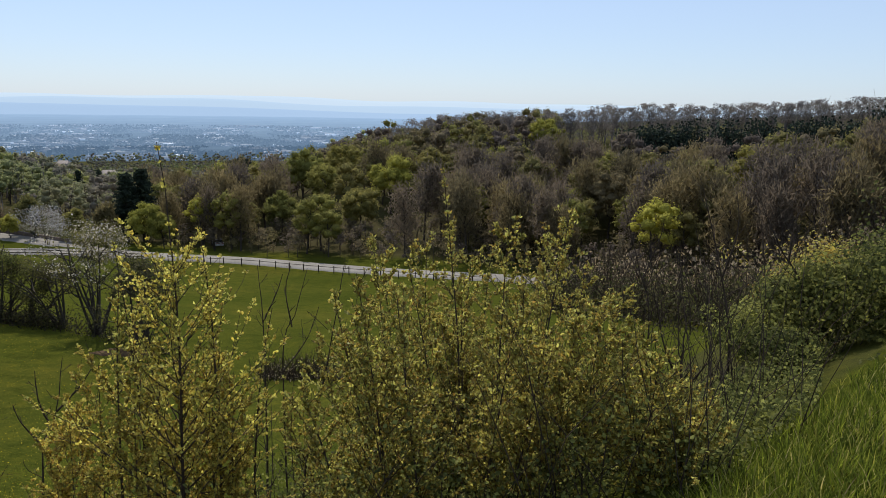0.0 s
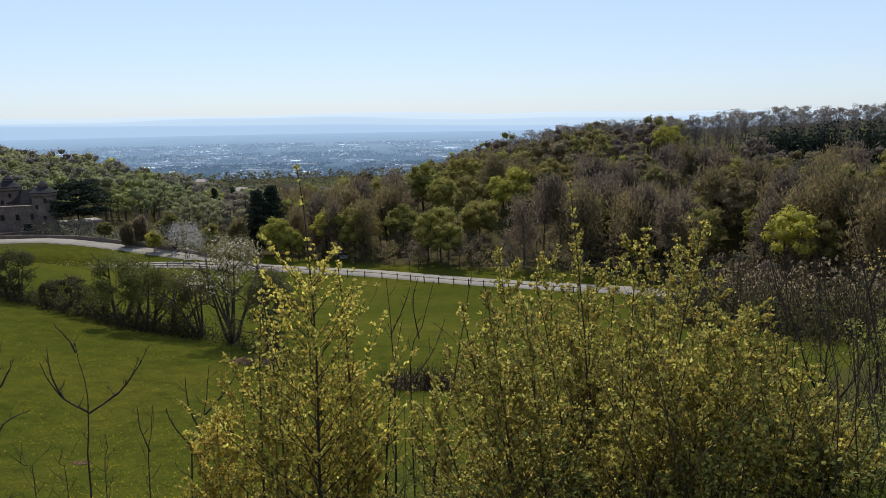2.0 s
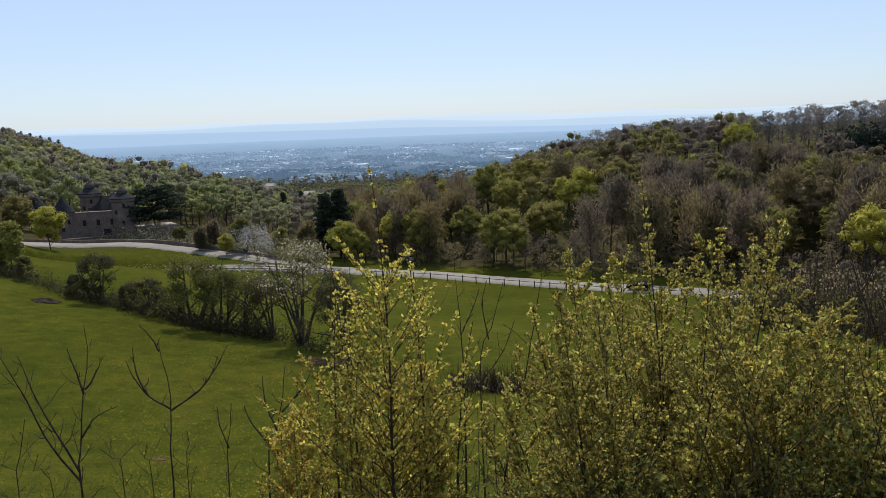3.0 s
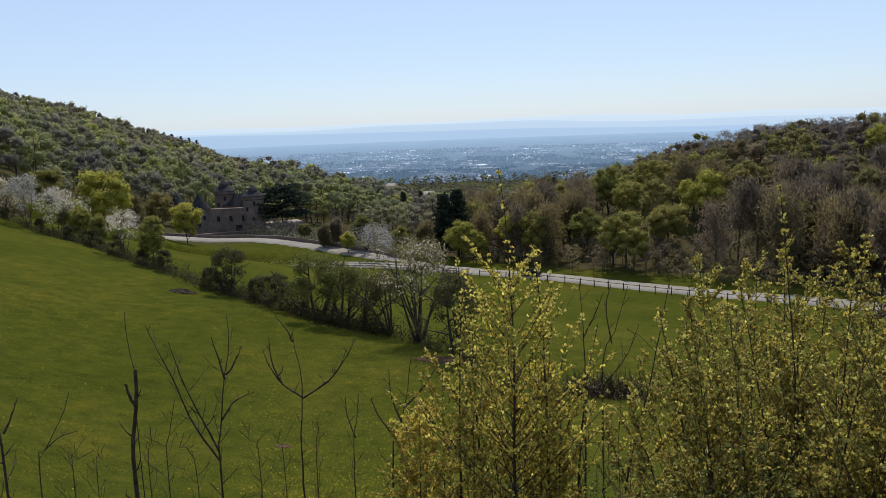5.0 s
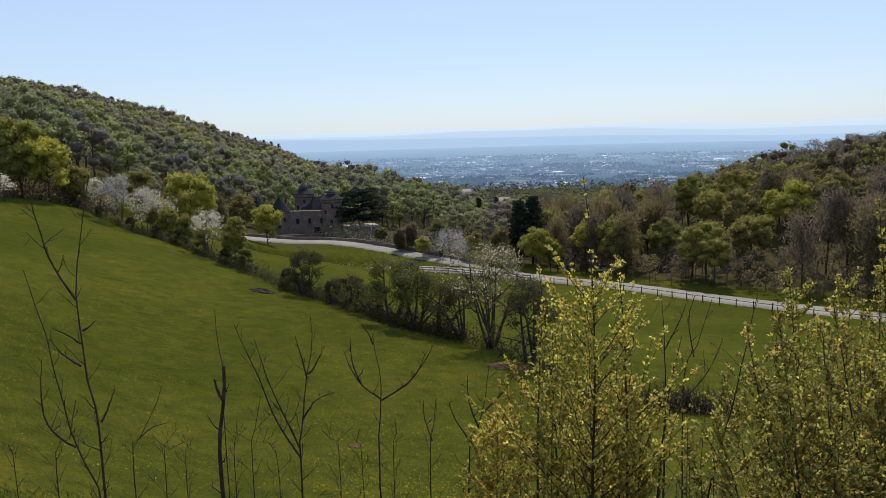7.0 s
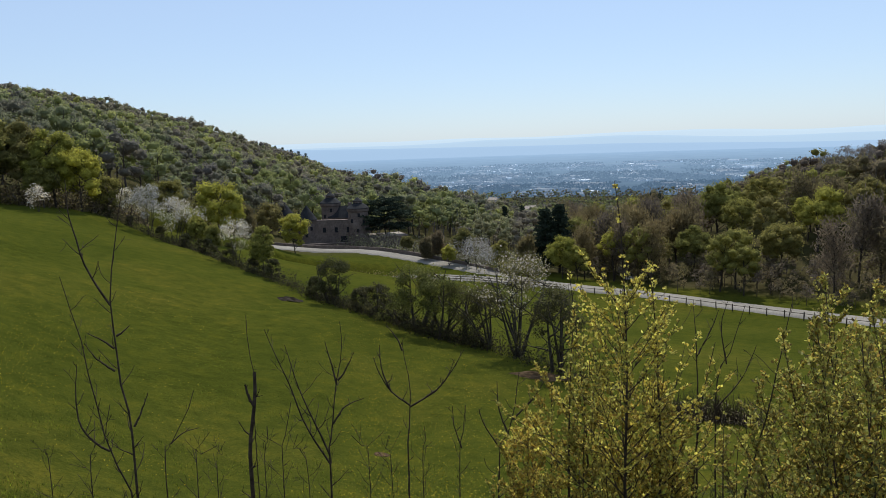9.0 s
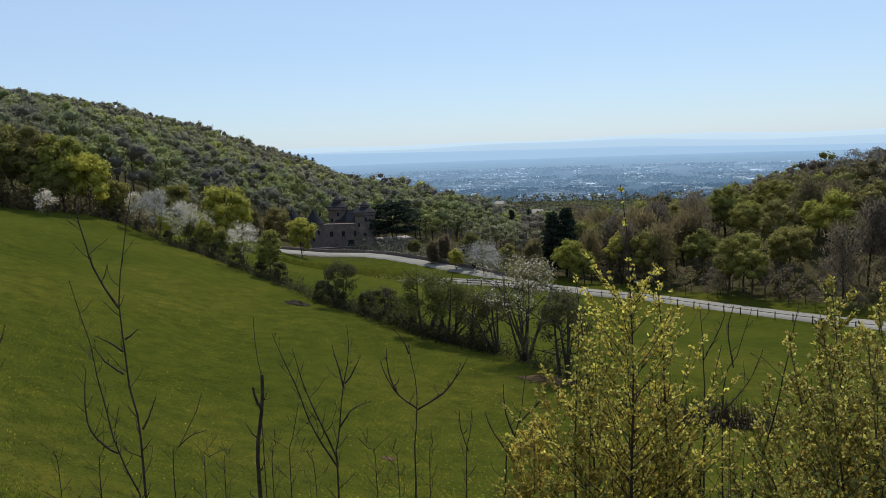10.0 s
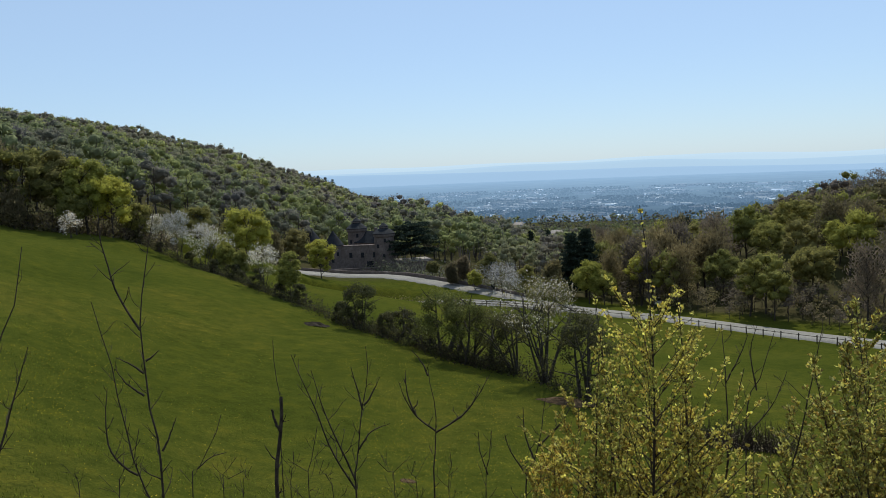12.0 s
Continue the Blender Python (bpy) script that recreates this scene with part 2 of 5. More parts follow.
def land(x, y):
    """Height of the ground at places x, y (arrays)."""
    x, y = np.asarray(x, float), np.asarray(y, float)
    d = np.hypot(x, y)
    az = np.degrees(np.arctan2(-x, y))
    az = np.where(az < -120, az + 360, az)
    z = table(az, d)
    s = (y - x - 1.9) / 1.414                      # metres past the edge of the verge
    near = -1.6 - 0.62 * np.log1p(np.exp(np.clip(s * 3, -30, 30))) / 3
    w = np.clip((d - 7) / 11, 0, 1)
    w = w * w * (3 - 2 * w)
    behind = np.clip((-s - 1) / 12, 0, 1)
    z = near * (1 - w) + z * w
    z = z * (1 - behind) - 1.6 * behind * (d < 400) + z * behind * (d >= 400)
    bump = np.sin(x * 0.21 + 1.3) * np.sin(y * 0.17) * 0.25 + np.sin(x * 0.071 + y * 0.05) * 0.5
    z = z + bump * np.clip((d - 20) / 60, 0, 1) * (d < 700)
    for way, half in ((ROAD, 4.0), (LANE, 3.6)):
        best = np.full(x.shape, 1e9)
        hz = np.zeros(x.shape)
        for px, py, pz in way:
            q = (x - px) ** 2 + (y - py) ** 2
            hit = q < best
            best = np.where(hit, q, best)
            hz = np.where(hit, pz - EYE - 0.14, hz)
        k = np.clip((np.sqrt(best) - half) / 9.0, 0, 1)
        k = k * k * (3 - 2 * k)
        z = hz * (1 - k) + z * k
    return z + EYE


def height(x, y):
    return float(land(np.array([x]), np.array([y]))[0])


def foot(az, d):
    """The place on the ground at a bearing and distance."""
    p = polar(az, d)
    return Vector((p.x, p.y, height(p.x, p.y)))


def raw_mesh(name, verts, faces, mat, tint=None, smooth=False):
    """A mesh from arrays of equal-sided faces."""
    verts, faces = np.asarray(verts, np.float32), np.asarray(faces, np.int32)
    me = bpy.data.meshes.new(name)
    k = faces.shape[1]
    me.vertices.add(len(verts))
    me.vertices.foreach_set("co", verts.ravel())
    me.loops.add(faces.size)
    me.loops.foreach_set("vertex_index", faces.ravel())
    me.polygons.add(len(faces))
    me.polygons.foreach_set("loop_start", np.arange(0, faces.size, k, dtype=np.int32))
    me.polygons.foreach_set("loop_total", np.full(len(faces), k, np.int32))
    if smooth:
        me.polygons.foreach_set("use_smooth", np.ones(len(faces), bool))
    me.update(calc_edges=True)
    me.materials.append(mat)
    if tint is not None:
        at = me.attributes.new("tint", "FLOAT", "POINT")
        at.data.foreach_set("value", np.broadcast_to(np.asarray(tint, np.float32), (len(verts),)).copy())
    return me


def grid_faces(rows, cols):
    i = np.arange((rows - 1) * cols).reshape(rows - 1, cols)[:, :-1]
    return np.stack([i, i + 1, i + cols + 1, i + cols], -1).reshape(-1, 4)


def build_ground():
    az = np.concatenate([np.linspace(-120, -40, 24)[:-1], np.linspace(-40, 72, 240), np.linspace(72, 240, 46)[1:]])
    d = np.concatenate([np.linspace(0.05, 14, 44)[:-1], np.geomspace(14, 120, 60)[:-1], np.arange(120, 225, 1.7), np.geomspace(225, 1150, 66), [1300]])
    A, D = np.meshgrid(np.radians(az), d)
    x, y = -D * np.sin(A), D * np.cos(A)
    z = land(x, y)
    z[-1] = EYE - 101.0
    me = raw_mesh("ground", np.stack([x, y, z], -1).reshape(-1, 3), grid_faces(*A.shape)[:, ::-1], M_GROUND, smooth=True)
    deg = np.degrees(A)
    woods = np.maximum.reduce([
        np.clip((D - 196) / 10, 0, 1),
        np.clip((D - np.interp(deg, (-40, -26, -18, -8, 0, 8, 14, 20, 24), (112, 118, 124, 140, 150, 157, 168, 186, 196)) + 3) / 5, 0, 1) * (deg < 24),
        np.clip((D - 78 - np.maximum(0, deg + 22) * 1.7) / 5, 0, 1) * (deg < -7),
        np.clip((D - 150) / 8, 0, 1) * (deg > 50),
        np.clip(1 - np.abs(D - 11) / 8, 0, 1) * 0.8 * ((y - x - 1.9) > 0.6)])
    at = me.attributes.new("wooded", "FLOAT", "POINT")
    at.data.foreach_set("value", woods.ravel().astype(np.float32))
    return tagged(new("ground", me), "sloping green spring pasture running down into a wooded valley", "ground", kind="structure")


build_ground()


def build_strip(name, way, half, mat, label, lift=0.05):
    t = np.gradient(way[:, :2], axis=0)
    t /= np.linalg.norm(t, axis=1)[:, None]
    side = np.stack([-t[:, 1], t[:, 0]], -1)
    offs = np.array([-half - 0.4, -half, -half * 0.5, 0, half * 0.5, half, half + 0.4])
    drop = np.array([-0.45, 0, 0.03, 0.06, 0.03, 0, -0.45])
    v = np.concatenate([way[:, None, :2] + side[:, None] * offs[None, :, None], np.broadcast_to((way[:, 2, None] + drop + lift)[..., None], (len(way), 7, 1))], -1)
    me = raw_mesh(name, v.reshape(-1, 3), grid_faces(len(way), 7)[:, ::-1], mat, smooth=True)
    return tagged(new(name, me), label, "road", kind="structure")


build_strip("road", ROAD, 2.7, M_ASPHALT, "pale grey sunlit country road along the valley")
build_strip("lane", LANE, 2.7, M_ASPHALT, "pale grey side lane forking from the road", 0.07)


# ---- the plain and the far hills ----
def haze_glow(d):
    """Emission colour that stands in for haze over the plain, brighter with distance."""
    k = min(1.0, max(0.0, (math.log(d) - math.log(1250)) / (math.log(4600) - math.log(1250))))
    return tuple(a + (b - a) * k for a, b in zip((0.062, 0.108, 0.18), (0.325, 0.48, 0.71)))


def build_plain():
    az = np.radians(np.linspace(-130, 170, 151))
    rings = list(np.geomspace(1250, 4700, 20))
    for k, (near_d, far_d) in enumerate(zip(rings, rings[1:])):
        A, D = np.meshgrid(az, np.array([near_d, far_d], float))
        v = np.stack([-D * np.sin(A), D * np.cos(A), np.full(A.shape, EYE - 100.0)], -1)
        # bluish base and the ring's own emission imitate haze
        mat = distant("far_plain", ((0.35, (0.006, 0.012, 0.014)), (0.5, (0.012, 0.022, 0.024)), (0.6, (0.02, 0.03, 0.03)), (0.72, (0.04, 0.048, 0.048))), haze_glow((near_d + far_d) / 2), 1.0, 0.012, (1, 0.35, 1))
        tagged(new(f"plain_{k + 1}", raw_mesh("plain", v.reshape(-1, 3), grid_faces(*A.shape)[:, ::-1], mat)), "lowland plain with fields and suburbs, blue haze painted as glow", "plain", kind="structure")


build_plain()


def build_far_hills(name, dist, base, rise, seed, glow, colour, tilt=0.0):
    rng = np.random.default_rng(seed)
    az = np.linspace(-120, 160, 561)
    ridge = np.zeros(len(az))
    for k in range(2, 14):
        ridge += np.sin(np.radians(az) * 3.1 * k + rng.uniform(0, 6)) / k ** 0.9
    ridge = rise * (0.70 + 0.08 * ridge + tilt * np.clip((az - 4) / 34, 0, 1) + 0.12 * np.exp(-((az - 17) / 6) ** 2))
    a = np.radians(az)
    rows = []
    for k, back in ((0.0, 0), (0.5, 90), (0.85, 160), (1.0, 230), (0.0, 420)):
        D = dist + back
        rows.append(np.stack([-D * np.sin(a), D * np.cos(a), EYE + base + np.maximum(ridge, 2) * k], -1))
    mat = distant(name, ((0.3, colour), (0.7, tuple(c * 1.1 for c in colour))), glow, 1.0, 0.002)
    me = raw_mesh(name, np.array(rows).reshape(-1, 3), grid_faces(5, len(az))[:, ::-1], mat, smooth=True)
    tagged(new(name, me), "far hills with pale blue haze painted as glow", "hills", kind="structure")


# each farther range emits a paler blue, haze put into the material
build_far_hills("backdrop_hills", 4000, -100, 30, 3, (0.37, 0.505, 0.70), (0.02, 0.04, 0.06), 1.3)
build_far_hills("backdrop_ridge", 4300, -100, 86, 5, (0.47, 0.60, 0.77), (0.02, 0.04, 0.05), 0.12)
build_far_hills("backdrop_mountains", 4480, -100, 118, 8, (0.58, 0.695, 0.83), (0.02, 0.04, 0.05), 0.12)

# ---- plants: makers ----
def part(name, me, parent, label=""):
    """One mesh as a part of a thing."""
    ob = new(name, me)
    ob.parent = parent
    return tagged(ob, label) if label else ob


def thing(name, place, label, category, group="", kind=""):
    ob = new(name)
    ob.location = place
    return tagged(ob, label, category, group, kind)


def tubes(paths, sides=5):
    """Verts and quads of tapered round limbs; each path is points and radii."""
    vs, fs, base = [], [], 0
    ang = np.arange(sides) / sides * 2 * np.pi
    ring = np.stack([np.cos(ang), np.sin(ang)], -1)
    for pts, rad in paths:
        pts, rad = np.asarray(pts, float), np.asarray(rad, float)
        t = np.gradient(pts, axis=0)
        t /= np.linalg.norm(t, axis=1)[:, None] + 1e-9
        up = np.where(np.abs(t[:, 2:3]) > 0.9, np.array([[1.0, 0, 0]]), np.array([[0, 0, 1.0]]))
        u = np.cross(t, up)
        u /= np.linalg.norm(u, axis=1)[:, None] + 1e-9
        w = np.cross(t, u)
        v = pts[:, None] + rad[:, None, None] * (ring[None, :, :1] * u[:, None] + ring[None, :, 1:] * w[:, None])
        n = len(pts)
        vs.append(v.reshape(-1, 3))
        i, j = np.meshgrid(np.arange(n - 1), np.arange(sides), indexing="ij")
        k = (j + 1) % sides
        fs.append((base + np.stack([i * sides + j, i * sides + k, (i + 1) * sides + k, (i + 1) * sides + j], -1)).reshape(-1, 4))
        base += n * sides
    return np.concatenate(vs), np.concatenate(fs)


def branched(group, sides=4):
    """A branch and its twigs as one skin: each twig's first ring is the ring of the branch at the joint it grows from."""
    v, f = tubes([(p, r) for p, r, _ in group], sides)
    first = 0
    for k, (p, r, joint) in enumerate(group):
        if k:
            ring = np.arange(first * sides, (first + 1) * sides)
            swap = np.arange(len(v))
            swap[ring] = np.arange(joint * sides, (joint + 1) * sides)
            f = swap[f]
        first += len(p)
    used = np.unique(f)
    back = np.zeros(len(v), int)
    back[used] = np.arange(len(used))
    return v[used], back[f]


def flakes(centres, size, rng, flat=0.0, aspect=0.7, axis=None, facing=None):
    """Leaves: a folded rhombus of two triangles at each centre, turned at random."""
    c = np.asarray(centres, float)
    n = len(c)
    s = np.broadcast_to(size, (n,)) * rng.uniform(0.65, 1.35, n)
    a = rng.normal(size=(n, 3)) if axis is None else axis + rng.normal(size=(n, 3)) * 0.6
    a[:, 2] *= 1 - flat
    a /= np.linalg.norm(a, axis=1)[:, None]
    if facing is not None:
        a = np.cross(facing, a)
        a /= np.linalg.norm(a, axis=1)[:, None] + 1e-9
        b = np.cross(facing, a)
    else:
        b = np.cross(a, rng.normal(size=(n, 3)))
    b /= np.linalg.norm(b, axis=1)[:, None] + 1e-9
    nrm = np.cross(a, b)
    L, Wd = (s / 2)[:, None], (s * aspect / 2)[:, None]
    v = np.stack([c - a * L, c + b * Wd + nrm * L * 0.25, c + a * L, c - b * Wd + nrm * L * 0.25], 1).reshape(-1, 3)
    i = np.arange(n)[:, None] * 4
    return v, np.concatenate([i + np.array([[0, 1, 2]]), i + np.array([[0, 2, 3]])])


def bent(start, direction, length, n, wander, rng, lift=0.0):
    """A wandering limb as n points."""
    p, d, out = np.array(start, float), np.array(direction, float), []
    d /= np.linalg.norm(d)
    for _ in range(n):
        out.append(p.copy())
        p = p + d * length / (n - 1)
        d = d + rng.normal(size=3) * wander + np.array([0, 0, lift])
        d /= np.linalg.norm(d)
    return np.array(out)


def lump_shape(fine):
    """A round form: 42 points and 80 faces, or 12 and 20."""
    bm = bmesh.new()
    bmesh.ops.create_icosphere(bm, subdivisions=fine, radius=1.0)
    v, f = np.array([q.co[:] for q in bm.verts]), np.array([[q.index for q in g.verts] for g in bm.faces])
    bm.free()
    return v, f


LUMP, COARSE_LUMP = lump_shape(2), lump_shape(1)


def lumps(centres, radii, rng, squash=0.8, jag=0.16, form=LUMP):
    """Uneven clumps of close foliage round their centres."""
    vs, fs = [], []
    lv, lf = form
    for k, (c, r) in enumerate(zip(centres, radii)):
        a = rng.uniform(0, 6.28)
        turn = np.array([[math.cos(a), -math.sin(a), 0], [math.sin(a), math.cos(a), 0], [0, 0, squash]])
        vs.append(c + r * (lv * (1 + rng.normal(size=(len(lv), 1)) * jag)) @ turn.T)
        fs.append(lf + k * len(lv))
    return np.concatenate(vs), np.concatenate(fs)


def woodland_arrays(rng, tall=15.0, spread=4.2, clear=0.3, lobes=14, leaves=900, leaf=0.42, limbs=7, bare=False, ragged=0.6, form=LUMP):
    """A tree of the woods: a straight dark trunk, limbs sweeping up, and a crown of close clumps with ragged leaves;
    bare: sprays of twigs in place of leaves."""
    trunk = bent((0, 0, -0.5), (rng.normal() * 0.05, rng.normal() * 0.05, 1), tall * 0.9, 6, 0.04, rng)
    r0 = 0.017 * tall
    paths = [(trunk, np.linspace(r0, r0 * 0.2, 6))]
    ends = []
    for k in range(limbs):
        f = clear * 0.8 + (0.9 - clear * 0.8) * (k + rng.uniform(0, 1)) / limbs
        p = np.array([np.interp(f * 5, np.arange(6), trunk[:, c]) for c in range(3)])
        a = k * 2.4 + rng.uniform(-0.5, 0.5)
        b = bent(p, (math.cos(a), math.sin(a), rng.uniform(0.8, 1.7)), spread * rng.uniform(0.8, 1.25) * (1.2 - 0.6 * f), 4, 0.14, rng, 0.08)
        paths.append((b, np.linspace(r0 * 0.4, r0 * 0.09, 4)))
        ends += [b[-1], b[2]]
    mid, high = tall * (0.5 + clear * 0.4), tall * (1 - clear) * 0.42
    if bare:
        n = leaves
        ends = np.array(ends + [trunk[-1]])
        pick = rng.integers(0, len(ends), n)
        off = rng.normal(size=(n, 3)) * np.array([0.21, 0.21, 0.26]) * spread
        pts = ends[pick] + off
        pts[:, 2] = np.maximum(pts[:, 2], 1.0)
        way = off / (np.linalg.norm(off, axis=1)[:, None] + 1e-6) * 0.6 + np.array([0, 0, 0.9])
        return tubes(paths, 4), flakes(pts, leaf * 3.2, rng, 0.0, 0.17, way)
    # clumps: a golden-angle dome, broad in the middle and rounded at the top
    k = np.arange(lobes) + 0.5
    h = 1 - 1.75 * k / lobes
    a = k * 2.39996 + rng.uniform(0, 6)
    ring = np.sqrt(np.maximum(0.05, 1 - h * h))
    c = np.stack([np.cos(a) * ring * spread * 0.66, np.sin(a) * ring * spread * 0.66, mid + h * high * 0.86], -1)
    c += rng.normal(size=c.shape) * spread * 0.1
    rad = spread * rng.uniform(0.27, 0.45, lobes) * min(1.0, (17 / lobes) ** 0.5)
    core = lumps(c, rad * (0.68 if form is LUMP else 0.8), rng, 0.8, 0.2, form)
    which = rng.integers(0, lobes, leaves)
    d = rng.normal(size=(leaves, 3))
    d /= np.linalg.norm(d, axis=1)[:, None]
    d[:, 2] = np.where((d[:, 2] < -0.3) & (rng.uniform(size=leaves) < 0.6), -d[:, 2], d[:, 2])
    pts = c[which] + d * (rad[which] * rng.uniform(0.62, 1.25, leaves))[:, None] * np.array([1, 1, 0.85])
    lv, lf = flakes(pts, leaf, rng, facing=d + rng.normal(size=d.shape) * ragged)
    return tubes(paths, 4), (np.concatenate([lv, core[0]]), np.concatenate([lf, core[1] + len(lv)]))


def tree_arrays(rng, tall=14.0, spread=4.0, clear=0.3, leaves=700, leaf=0.55, lobes=22, limbs=9, fill=0.4, sides=5, stems=1, stout=1.0, rough=0.4):
    """A broadleaf tree: limbs as quads, leaves as triangles on lumpy lobes round the limb ends."""
    paths, ends = [], []
    for s in range(stems):
        lean = rng.normal(size=3) * (0.05 if stems == 1 else 0.28)
        trunk = bent((rng.normal() * 0.3 * (stems > 1), rng.normal() * 0.3 * (stems > 1), -0.4), (lean[0], lean[1], 1), tall * rng.uniform(0.72, 0.9) + 0.4, 7, 0.06, rng)
        r0 = 0.018 * tall / stems ** 0.45 * stout
        paths.append((trunk, np.linspace(r0, r0 * 0.15, 7)))
        ends.append(trunk[-1])
        for k in range(max(2, limbs // stems)):
            f = clear + (0.95 - clear) * (k + rng.uniform(0, 1)) / max(2, limbs // stems)
            i = f * 6
            p = trunk[int(i)] + (trunk[min(int(i) + 1, 6)] - trunk[int(i)]) * (i - int(i))
            a = rng.uniform(0, 2 * np.pi)
            ln = spread * rng.uniform(0.7, 1.15) * (1.15 - 0.75 * abs(f - 0.45))
            b = bent(p, (np.cos(a), np.sin(a), rng.uniform(0.35, 0.95)), ln, 5, 0.16, rng, 0.05)
            paths.append((b, np.linspace(r0 * 0.42, r0 * 0.08, 5)))
            ends += [b[-1], b[3]]
            for q in range(2):
                tw = bent(b[2 + q], b[2 + q] - b[1] + rng.normal(size=3) * 0.8, ln * 0.5, 3, 0.2, rng, 0.08)
                paths.append((tw, np.linspace(r0 * 0.16, r0 * 0.05, 3)))
                ends.append(tw[-1])
    ends = np.array(ends)
    # lobes: half at limb ends, half over a rounded dome
    dome = rng.normal(size=(lobes, 3))
    dome /= np.linalg.norm(dome, axis=1)[:, None]
    dome[:, 2] = np.where(dome[:, 2] < -0.5, -dome[:, 2], dome[:, 2])
    mid = tall * (clear + 1) / 2
    dome = dome * np.array([spread * 0.78, spread * 0.78, tall * (1 - clear) * 0.42]) * rng.uniform(0.72, 1.0, (lobes, 1)) + np.array([0, 0, mid])
    at_ends = ends[rng.integers(0, len(ends), lobes)]
    pick = np.where(rng.uniform(size=(lobes, 1)) < 0.3, at_ends, dome)
    which = rng.integers(0, lobes, leaves)
    rad = spread * rng.uniform(0.24, 0.46, lobes)
    dirs = rng.normal(size=(leaves, 3))
    dirs /= np.linalg.norm(dirs, axis=1)[:, None]
    pts = pick[which] + dirs * (rad[which] * rng.uniform(fill, 1.1, leaves) ** 0.6)[:, None] * np.array([1, 1, 0.8])
    pts[:, 2] = np.maximum(pts[:, 2], 0.25 + rng.uniform(0, 1, leaves) * tall * clear * 0.5)
    out = pts - np.array([0, 0, mid * 0.8])
    out /= np.linalg.norm(out, axis=1)[:, None] + 1e-9
    face = dirs * 0.75 + out * 0.55 + rng.normal(size=(leaves, 3)) * rough
    return tubes(paths, sides), flakes(pts, leaf, rng, facing=face)


def conifer_arrays(rng, tall=18.0, spread=3.2, leaves=1800, leaf=0.6, layered=False):
    trunk = bent((0, 0, -0.4), (0, 0, 1), tall * 0.98, 8, 0.01, rng)
    paths = [(trunk, np.linspace(0.02 * tall, 0.01, 8))]
    tiers = 9 if layered else 26
    pts = []
    for k in range(tiers):
        f = (0.24 if layered else 0.1) + (0.74 if layered else 0.88) * k / tiers
        if layered:
            reach = spread * (0.55 + 0.9 * np.sin(np.pi * (0.12 + 0.83 * f)) ** 0.8) * rng.uniform(0.75, 1.1)
        else:
            reach = spread * (1 - f) ** 0.62 * rng.uniform(0.8, 1.15) + 0.15
        for q in range(7):
            a = rng.uniform(0, 2 * np.pi)
            b = bent((0, 0, f * tall), (np.cos(a), np.sin(a), 0.1 if layered else 0.25), reach, 4, 0.06, rng, -0.03)
            paths.append((b, np.linspace(0.06, 0.015, 4)))
            m = max(3, int(leaves / tiers / 7 * 1.0))
            t = rng.uniform(0.15, 1.02, m)
            pos = np.stack([np.interp(t * 3, np.arange(4), b[:, c]) for c in range(3)], -1)
            pts.append(pos + rng.normal(size=(m, 3)) * np.array([0.5, 0.5, 0.22]) * spread * 0.14)
    return tubes(paths, 4), flakes(np.concatenate(pts), leaf, rng, 0.4)


def tree_thing(name, arrays, tint, label, category="tree", group="", mat=None, crown="crown", blossom=None, rng=None, flower=None, bark=None):
    """Trunk with limbs and crown under one empty at the foot. blossom: share of the leaves that are white flowers."""
    (bv, bf), (lv, lf) = arrays
    ob = thing(name, (0, 0, 0), label, category, group)
    part("trunk", raw_mesh("trunk", bv, bf, bark or M_BARK, smooth=True), ob)
    me = raw_mesh(crown, lv, lf, mat or M_FOLIAGE, tint=tint, smooth=True)
    if blossom:
        me.materials.append(flower or M_BLOSSOM)
        n = len(lf) // 2
        k = (rng.uniform(size=n) < blossom).astype(np.int32)
        me.polygons.foreach_set("material_index", np.concatenate([k, k]))
    part(crown, me, ob)
    return ob


def settle(ob, place, turn=0.0, size=1.0, tilt=0.0):
    """Stand a thing at a place, turned and sized."""
    ob.matrix_basis = Matrix.LocRotScale(place, Euler((radians(tilt), 0, radians(turn))), (size,) * 3)
    return ob


def planted(proto, place, turn=0.0, size=1.0):
    c = copy_thing(proto, pose(0, 0, 0))
    return settle(c, place, turn, size)


def joined_wood(name, spots, shapes, rng, label, mat=None, base_tall=14.0):
    """A far wood in one mesh: place, size and tint of each tree, shaped after a few kinds."""
    bvs, bfs, lvs, lfs, tints = [], [], [], [], []
    bo = lo = 0
    for x, y, z, size, tint in spots:
        (bv, bf), (lv, lf) = shapes[rng.integers(0, len(shapes))]
        a = rng.uniform(0, 2 * np.pi)
        R = np.array([[np.cos(a), -np.sin(a), 0], [np.sin(a), np.cos(a), 0], [0, 0, rng.uniform(0.85, 1.15)]]) * size
        o = np.array([x, y, z])
        bvs.append(bv @ R.T + o)
        bfs.append(bf + bo)
        bo += len(bv)
        lvs.append(lv @ R.T + o)
        lfs.append(lf + lo)
        lo += len(lv)
        tints.append(np.full(len(lv), tint))
    ob = thing(name, (0, 0, 0), label, "woodland", kind="stuff")
    t = part("trunks", raw_mesh("trunks", np.concatenate(bvs), np.concatenate(bfs), M_BARK, smooth=True), ob)
    c = part("crowns", raw_mesh("crowns", np.concatenate(lvs), np.concatenate(lfs), mat or M_FOLIAGE, tint=np.concatenate(tints), smooth=True), ob)
    tagged(t, kind="stuff")
    tagged(c, kind="stuff")
    return ob


